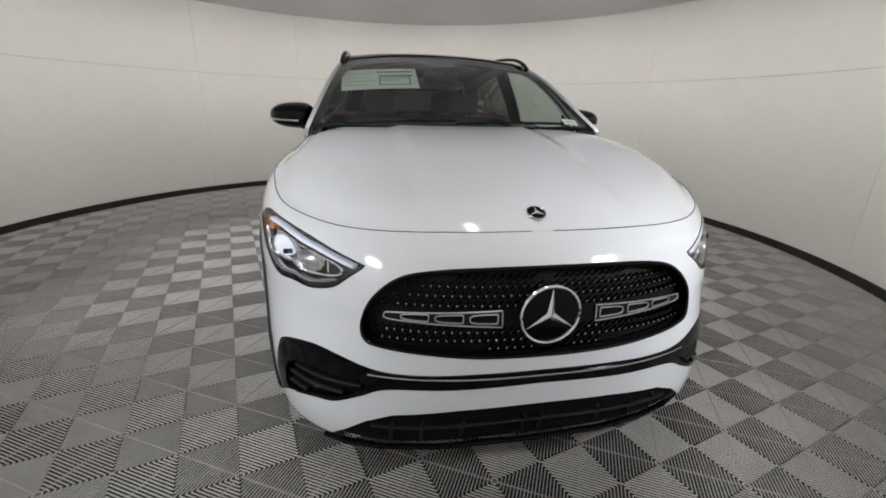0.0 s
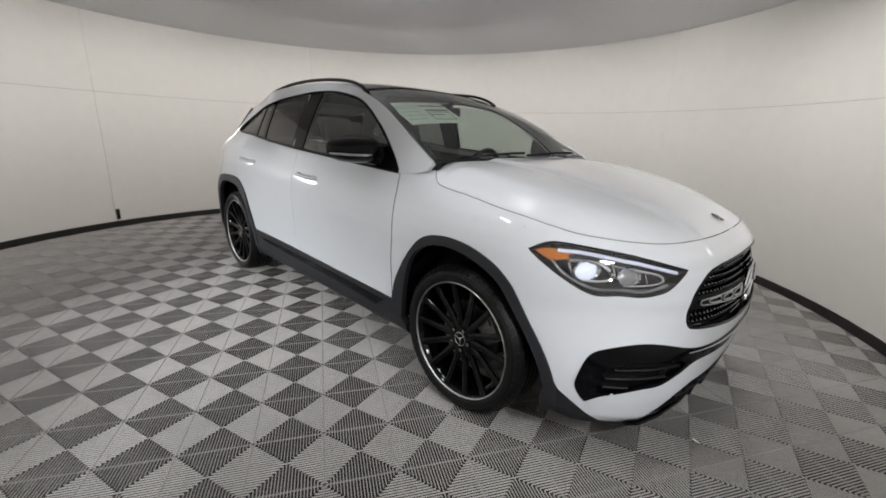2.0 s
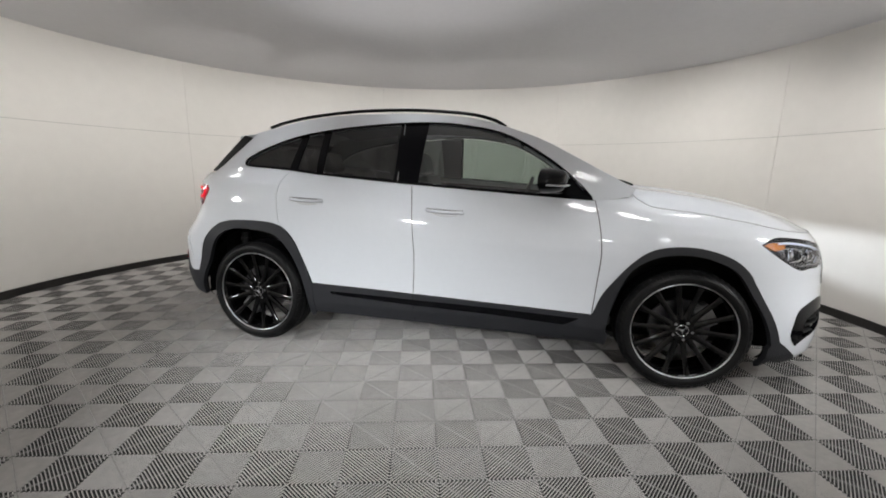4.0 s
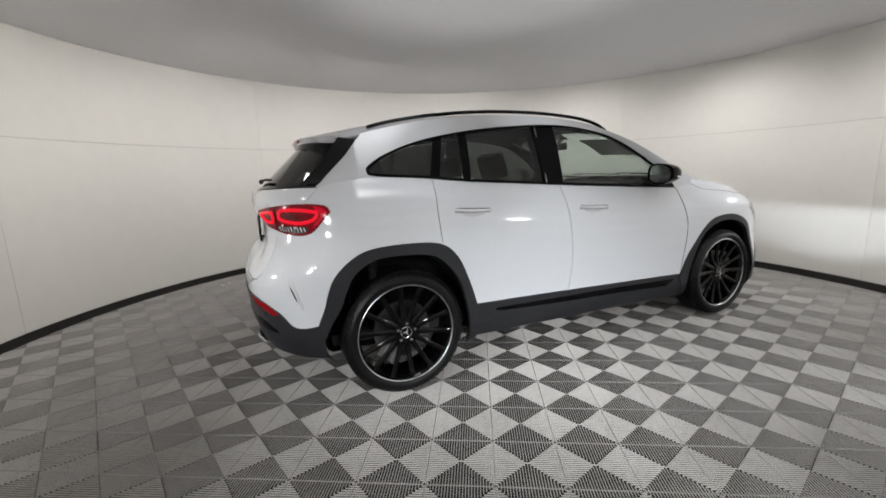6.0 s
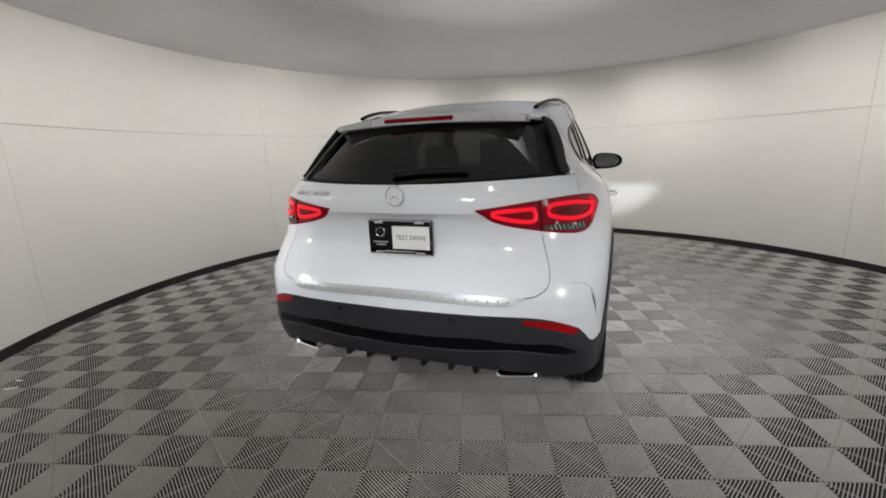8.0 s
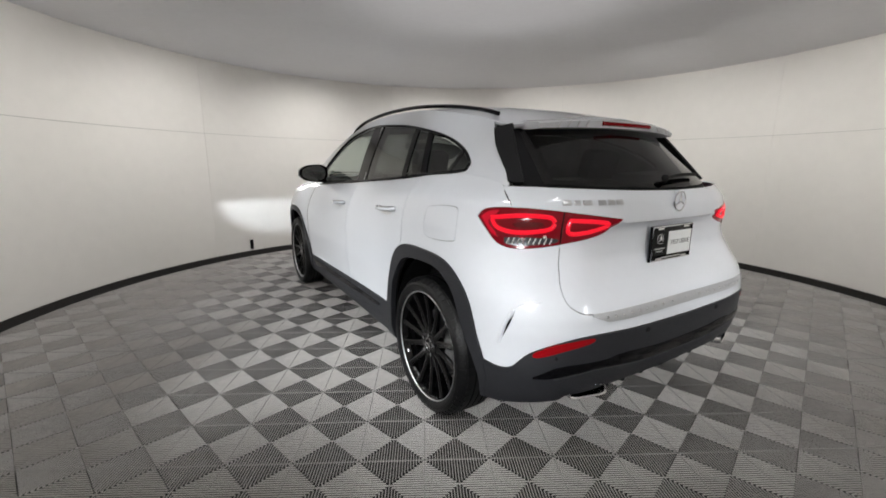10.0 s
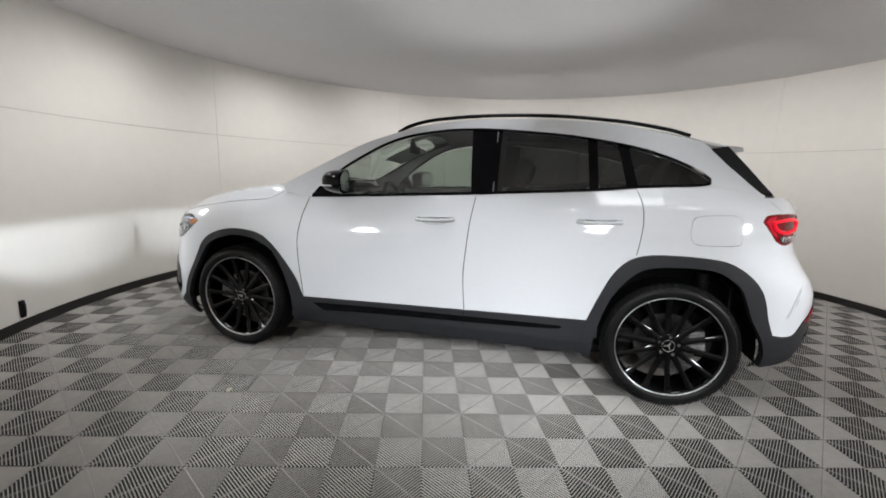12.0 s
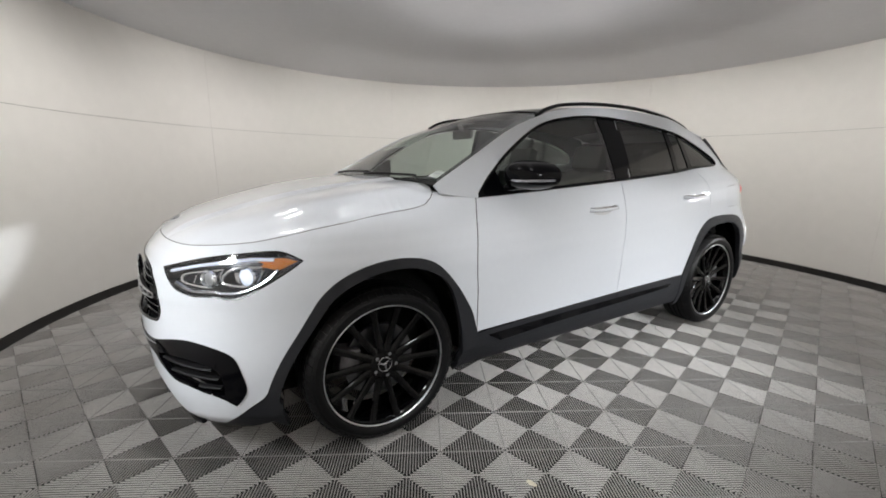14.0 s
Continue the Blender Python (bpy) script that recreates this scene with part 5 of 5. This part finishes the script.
def tail_lamp():
    pods = on_both("tail_lamp", TAIL, skin, TAILRED, 0.010, out=-0.002, thick=0.02, label="lit red tail lamp")
    loops = ((curve([(1.81, 1.05), (1.93, 1.062), (2.05, 1.055), (2.06, 1.015), (1.98, 0.998), (1.90, 0.998), (1.84, 1.015), (1.81, 1.05)], 5)), (curve([(2.13, 1.045), (2.22, 1.04), (2.30, 1.03), (2.285, 1.012), (2.20, 0.995), (2.14, 0.993), (2.125, 1.015), (2.13, 1.045)], 5)))
    side = curve([(1.762, 1.052), (1.79, 1.072), (1.835, 1.078), (1.80, 1.035), (1.835, 0.998), (1.855, 0.975), (1.82, 0.993), (1.762, 1.052)], closed=True)
    v, f = panel_mesh(side, skin, 0.006, out=0.001, thick=0.003)
    for pod, (a, b) in zip(pods, ((v, f), mirrored(v, f))):
        mesh_object("side_light", a, b, SIDERED, pod, "glowing red side light")
    for line in loops:
        both_tubes("light_ring", on_skin(line[:-1], skin, 0.0), 0.009, REDGLOW, pods, 8, True, label="glowing red light ring")
    oval = curve([(1.90, 1.03), (1.96, 1.041), (2.02, 1.035), (2.025, 1.022), (1.97, 1.015), (1.92, 1.017), (1.90, 1.03)], closed=True)
    v, f = panel_mesh(oval, skin, 0.007, out=0.0005, thick=0.004)
    for pod, (a, b) in zip(pods, ((v, f), mirrored(v, f))):
        mesh_object("lamp_core", a, b, TAILDARK, pod, "dark red lamp core")
    clear = curve([(1.88, 0.975), (1.95, 0.978), (2.08, 0.975), (2.085, 0.958), (1.95, 0.944), (1.89, 0.95), (1.88, 0.975)], closed=True)
    v, f = panel_mesh(clear, skin, 0.007, out=0.001, thick=0.004)
    for pod, (a, b) in zip(pods, ((v, f), mirrored(v, f))):
        mesh_object("reverse_lamp", a, b, LAMPGREY, pod, "clear silver reversing lamp")
    for k in range(9):
        q = 1.895 + 0.021 * k
        both_tubes("lamp_rib", on_skin([(q, 0.952), (q + 0.008, 0.975)], skin, 0.002), 0.003, CHROME, pods, 5)
    both_tubes("lamp_joint", on_skin([(2.097, 1.078), (2.10, 1.02), (2.107, 0.953)], skin, 0.0), 0.003, INNER, pods, 6)
    for q, z in ((2.04, 0.982), (1.955, 0.972)):
        p = on_skin([(q, z)], skin, 0.004)[0]
        for sx, pod in ((1, pods[0]), (-1, pods[1])):
            bm = bmesh.new()
            bmesh.ops.create_uvsphere(bm, u_segments=12, v_segments=8, radius=0.009)
            bulb = part("bulb", bm, CHROME, pod)
            bulb.location = p * [sx, 1, 1]


tail_lamp()

# exhaust tips
for sx in (-1, 1):
    bm = bmesh.new()
    ring = [(0.085 * math.copysign(abs(math.cos(a)) ** 0.38, math.cos(a)), 0.0225 * math.copysign(abs(math.sin(a)) ** 0.5, math.sin(a))) for a in np.linspace(0, 2 * math.pi, 28, False)]
    rows = []
    for y, grow in ((-0.05, 1.0), (0.02, 1.05), (0.028, 1.02), (0.024, 0.92), (-0.04, 0.86)):
        rows.append([bm.verts.new((x * grow, y, z * (1 + (grow - 1) * 2.2))) for x, z in ring])
    for a, b in zip(rows, rows[1:]):
        for i in range(28):
            bm.faces.new((a[i], a[(i + 1) % 28], b[(i + 1) % 28], b[i]))
    tip = part("exhaust_tip", bm, CHROME, car, "chrome exhaust tip")
    tip.matrix_local = pose(sx * 0.535, 2.072, 0.358, 8, 0, -sx * 16)
    bm = bmesh.new()
    back = [bm.verts.new((x * 0.9, -0.03, z * 0.85)) for x, z in ring]
    bm.faces.new(back)
    part("exhaust_pipe", bm, INNER, tip)

# number plate holder with a paper sign
plate = new("plate_holder")
plate.parent = car
plate.matrix_local = pose(-0.005, 2.046, 0.918, 0, 0, 180)
bm = bmesh.new()
box(bm, (-0.157, -0.014, -0.080), (0.157, 0.0, 0.080), bevel=0.005)
part("plate_frame", bm, GLOSS, plate, "black plate frame")
v, f = tube([(0.153, -0.014, 0.076), (-0.153, -0.014, 0.076), (-0.153, -0.014, -0.076), (0.153, -0.014, -0.076)], 0.0032, 6, True)
mesh_object("plate_rim", v, f, CHROME, plate, "thin bright plate rim")
bm = bmesh.new()
box(bm, (-0.035, -0.017, -0.052), (0.146, -0.0142, 0.052), bevel=0.001)
part("paper_sign", bm, PAPERWHITE, plate, "white paper sign")
text = bpy.data.curves.new("lettering", "FONT")
text.body, text.size, text.align_x, text.align_y, text.extrude = "TEST DRIVE", 0.029, "CENTER", "CENTER", 0.0003
text.materials.append(INK)
words = new("lettering", text)
words.parent = plate
words.matrix_local = pose(0.0555, -0.0178, 0.0, 90, 0, 0)
for k, (w, z) in enumerate(((0.075, -0.022), (0.045, -0.034))):
    bm = bmesh.new()
    box(bm, (-0.095 - w / 2, -0.0160, z - 0.003), (-0.095 + w / 2, -0.0142, z + 0.003))
    part("print_bar", bm, SILVER, plate, smooth=False)
star_emblem("plate_badge", 0.022, pose(-0.095, -0.0152, 0.022, 0, 0, 90), plate)
for x0, x1, z0, z1 in ((-0.122, -0.078, -0.072, -0.064), (0.078, 0.122, -0.072, -0.064), (-0.122, -0.078, 0.064, 0.072), (0.078, 0.122, 0.064, 0.072), (-0.076, 0.076, -0.067, -0.061)):
    bm = bmesh.new()
    box(bm, (x0, -0.0175, z0), (x1, -0.0142, z1), bevel=0.001)
    part("plate_bracket", bm, CHROME, plate)

# model badge as plain bars
badge = new("model_badge")
badge.parent = car
for k, w in enumerate((0.036, 0.026, 0.036, 0.034, 0.034, 0.034)):
    q = 2.10 + 0.044 * k + (0.022 if k > 2 else 0)
    p, n = skin(np.array([(q, 1.112)]))
    bm = bmesh.new()
    box(bm, (-w / 2, -0.002, -0.011), (w / 2, 0.003, 0.011), bevel=0.002)
    bit = part("badge_bar", bm, SILVER, badge)
    bit.matrix_local = Matrix.Translation(p[0] + n[0] * 0.002) @ Vector(n[0]).to_track_quat("Y", "Z").to_matrix().to_4x4()

# ---- inside the car ----


def car_seat(x, y, wide, parent, rest=True):
    seat = new("car_seat")
    seat.parent = parent
    seat.matrix_local = pose(x, y, 0.62)
    bm = bmesh.new()
    box(bm, (-wide / 2, -0.27, -0.14), (wide / 2, 0.24, 0.02), bevel=0.05)
    part("cushion", bm, SEAT, seat)
    bm = bmesh.new()
    lean = Matrix.Translation((0, 0.20, 0)) @ Matrix.Rotation(radians(-17), 4, "X")
    box(bm, (-wide / 2 + 0.02, -0.06, -0.02), (wide / 2 - 0.02, 0.06, 0.56), lean, 0.045)
    for s in (-1, 1):
        box(bm, (s * wide / 2 - 0.05, -0.10, 0.02), (s * wide / 2 + 0.05, 0.05, 0.48), lean, 0.04)
    part("backrest", bm, SEAT, seat)
    if rest:
        bm = bmesh.new()
        box(bm, (-0.13, -0.05, 0.58), (0.13, 0.05, 0.76), lean, 0.04)
        part("headrest", bm, SEAT, seat)
        for s in (-1, 1):
            v, f = tube([lean @ Vector((s * 0.05, 0, 0.52)), lean @ Vector((s * 0.05, 0, 0.62))], 0.008, 6)
            mesh_object("headrest_post", v, f, CHROME, seat)
    return seat


for sx in (-1, 1):
    car_seat(sx * 0.36, 0.10, 0.50, car)
    car_seat(sx * 0.33, 0.98, 0.56, car)
bm = bmesh.new()
box(bm, (-0.70, -1.00, 0.55), (0.70, -0.52, 1.005), bevel=0.06)
box(bm, (-0.64, -1.02, 0.95), (0.64, -0.70, 1.055), bevel=0.03)
dash = part("dashboard", bm, DASH, car, "black dashboard")
bm = bmesh.new()
box(bm, (-0.20, -0.56, 0.98), (0.62, -0.535, 1.10), Matrix.Rotation(radians(0), 4, "X"), 0.008)
part("screen", bm, GLOSS, dash, "wide dark dashboard screen")
bm = bmesh.new()
box(bm, (-0.74, -1.0, 0.30), (0.74, 1.75, 0.36))
part("cabin_floor", bm, DASH, car)
bm = bmesh.new()
box(bm, (-0.70, 1.28, 0.84), (0.70, 1.85, 1.02), bevel=0.03)
part("cargo_cover", bm, DASH, car)
# shelf added to shut the tail lamps' red glow out of the cabin
half = [(0.72, 1.28), (0.71, 1.58), (0.65, 1.74), (0.58, 1.83)]
ring = half + [(-x, y) for x, y in half[::-1]]
v = [(x, y, z) for z in (1.095, 1.112) for x, y in ring]
mesh_object("cargo_shelf_baffle", v, [tuple(range(8))[::-1], tuple(range(8, 16))] + [(k, (k + 1) % 8, 8 + (k + 1) % 8, 8 + k) for k in range(8)], DASH, car, smooth=False)
# boxes added to block the tail lamps' red seen through the cabin
for sx in (-1, 1):
    bm = bmesh.new()
    box(bm, (sx * 0.54 - 0.06, 1.32, 0.84), (sx * 0.54 + 0.06, 1.87, 1.13), bevel=0.02)
    part("cargo_baffle", bm, DASH, car)
bm = bmesh.new()
box(bm, (-0.11, -0.5, 0.36), (0.11, 0.30, 0.86), bevel=0.03)
part("centre_console", bm, DASH, car)
v, f = tube([(0.36 + 0.185 * math.cos(a), -0.40 - 0.185 * math.sin(a) * 0.38, 0.985 + 0.185 * math.sin(a) * 0.92) for a in np.linspace(0, 2 * math.pi, 36, False)], 0.017, 8, True)
wheel_ring = mesh_object("steering_wheel", v, f, DASH, car, "black steering wheel")
bm = bmesh.new()
tilt = Matrix.Translation((0.36, -0.40, 0.985)) @ Matrix.Rotation(radians(22), 4, "X")
box(bm, (-0.07, -0.03, -0.05), (0.07, 0.01, 0.05), tilt, 0.015)
box(bm, (-0.17, -0.012, -0.014), (0.17, 0.006, 0.014), tilt, 0.005)
box(bm, (-0.014, -0.012, -0.17), (0.014, 0.006, 0.0), tilt, 0.005)
part("wheel_boss", bm, DASH, wheel_ring)
bm = bmesh.new()
box(bm, (-0.11, -0.40, 1.385), (0.11, -0.375, 1.445), bevel=0.012)
inside_mirror = part("cabin_mirror", bm, DASH, car, "black cabin mirror")
v, f = tube([(0, -0.39, 1.44), (0, -0.42, 1.475)], 0.018, 8)
mesh_object("mirror_stem", v, f, DASH, inside_mirror)
# inner door cards and pillar trim below the glass
card = loop([(-0.84, 0.45), (0.86, 0.5), (0.97, 0.72), (1.10, 0.88), (1.2, 0.92), (1.2, 1.16), (0.22, 1.11), (-0.84, 1.05)])
on_both("door_card", card, skin, DASH, 0.05, out=-0.06, thick=0)
for a0, a1, b0, b1 in ((0.23, 0.20, 0.40, 0.40),):
    on_both("pillar_trim", between(a0, a1, b0, b1), cab, DASH, 0.03, out=-0.04, thick=0)

# papers behind the windscreen


def screen_point(x, y, out):
    u = x / float(edge_x(np.array([y]))[0])
    p, n = roof_skin(np.array([(abs(u), y)]))
    s = np.array([math.copysign(1, x), 1, 1])
    return p[0] * s + n[0] * s * out


def sheet(name, x0, x1, y0, y1, material, parent, label="", out=-0.016, n=7):
    """A sheet of paper bent onto the inside of the windscreen."""
    v = [screen_point(x, y, out) for y in np.linspace(y0, y1, 4) for x in np.linspace(x0, x1, n)]
    f = [(r * n + c, r * n + c + 1, (r + 1) * n + c + 1, (r + 1) * n + c) for r in range(3) for c in range(n - 1)]
    return mesh_object(name, v, f, material, parent, label)


sticker = sheet("price_sheet", -0.615, -0.175, -0.725, -0.465, PAPER, car, "pale green printed sheet")
for x0, x1, y0, y1, m in ((-0.41, -0.20, -0.535, -0.522, INK), (-0.40, -0.205, -0.592, -0.578, INK), (-0.40, -0.28, -0.64, -0.635, INK), (-0.60, -0.43, -0.53, -0.526, SEAM), (-0.60, -0.43, -0.56, -0.556, SEAM), (-0.60, -0.45, -0.60, -0.596, SEAM), (-0.60, -0.43, -0.64, -0.636, SEAM), (-0.60, -0.46, -0.68, -0.676, SEAM), (-0.40, -0.22, -0.69, -0.685, INK), (-0.40, -0.395, -0.685, -0.60, INK), (-0.225, -0.22, -0.685, -0.60, INK), (-0.40, -0.22, -0.612, -0.607, INK)):
    sheet("print_bar", x0, x1, y0, y1, m, sticker, out=-0.013, n=4)
note = sheet("small_paper", 0.60, 0.685, -1.005, -0.95, PAPERWHITE, car, "small white paper note", n=4)
sheet("print_bar", 0.62, 0.665, -0.983, -0.970, SILVER, note, out=-0.013, n=3)

# front wipers on the cowl
for x0, x1, y0, y1 in ((-0.05, 0.58, -1.085, -1.045), (-0.60, -0.02, -1.07, -1.06)):
    line = [screen_point(x0 + (x1 - x0) * s, y0 + (y1 - y0) * s, 0.012) for s in np.linspace(0.02, 0.98, 10)]
    v, f = tube(line, 0.008, 6, flat=0.8)
    mesh_object("front_wiper", v, f, BLACK, car)
bm = bmesh.new()
box(bm, (-0.70, -1.12, 1.02), (0.70, -0.95, 1.085), bevel=0.02)
part("cowl", bm, BLACK, car)

# ---- scraps on the floor ----


def scrap(name, label, category, x, y, turn, length, wide, material):
    """A small curled scrap lying on the ribs."""
    bm = bmesh.new()
    rows = []
    for k in range(7):
        s = k / 6
        half = wide / 2 * (0.35 + 0.65 * math.sin(math.pi * min(1, 0.15 + 0.75 * s)))
        lift = 0.0015 + 0.006 * (s - 0.35) ** 2
        rows.append([bm.verts.new((length * (s - 0.5), w * half, lift + h)) for w, h in ((-1, 0.002), (0, 0.0), (1, 0.0015), (0, 0.0012))])
    for a, b in zip(rows, rows[1:]):
        for i in range(4):
            bm.faces.new((a[i], a[(i + 1) % 4], b[(i + 1) % 4], b[i]))
    bm.faces.new(rows[0]), bm.faces.new(rows[-1])
    ob = part(name, bm, material, None)
    ob.matrix_world = pose(x, y, 0.0, 0, 0, turn)
    return tagged(ob, label, category)


LEAF = mat("dry_leaf", (0.62, 0.58, 0.46), 0.7, vary=0.2, scale=60)
scrap("dry_leaf", "small pale dry leaf lying on the ribbed floor", "leaf", 1.434, -1.0, 15, 0.045, 0.024, LEAF)
scrap("paper_scrap", "thin white paper scrap lying on the floor", "scrap", 0.741, 0.937, 118, 0.04, 0.008, PAPERWHITE)
scrap("paper_scrap", "small white paper scrap by the wall", "scrap", 2.40, 2.52, 40, 0.07, 0.024, PAPERWHITE)
scrap("paper_scrap", "small torn white paper scrap by the wall", "scrap", 2.47, 2.45, 10, 0.05, 0.018, PAPERWHITE)
scrap("paper_scrap", "tiny white paper scrap before the bumper", "scrap", -0.273, -2.254, 70, 0.03, 0.012, PAPERWHITE)

lay_tiles()
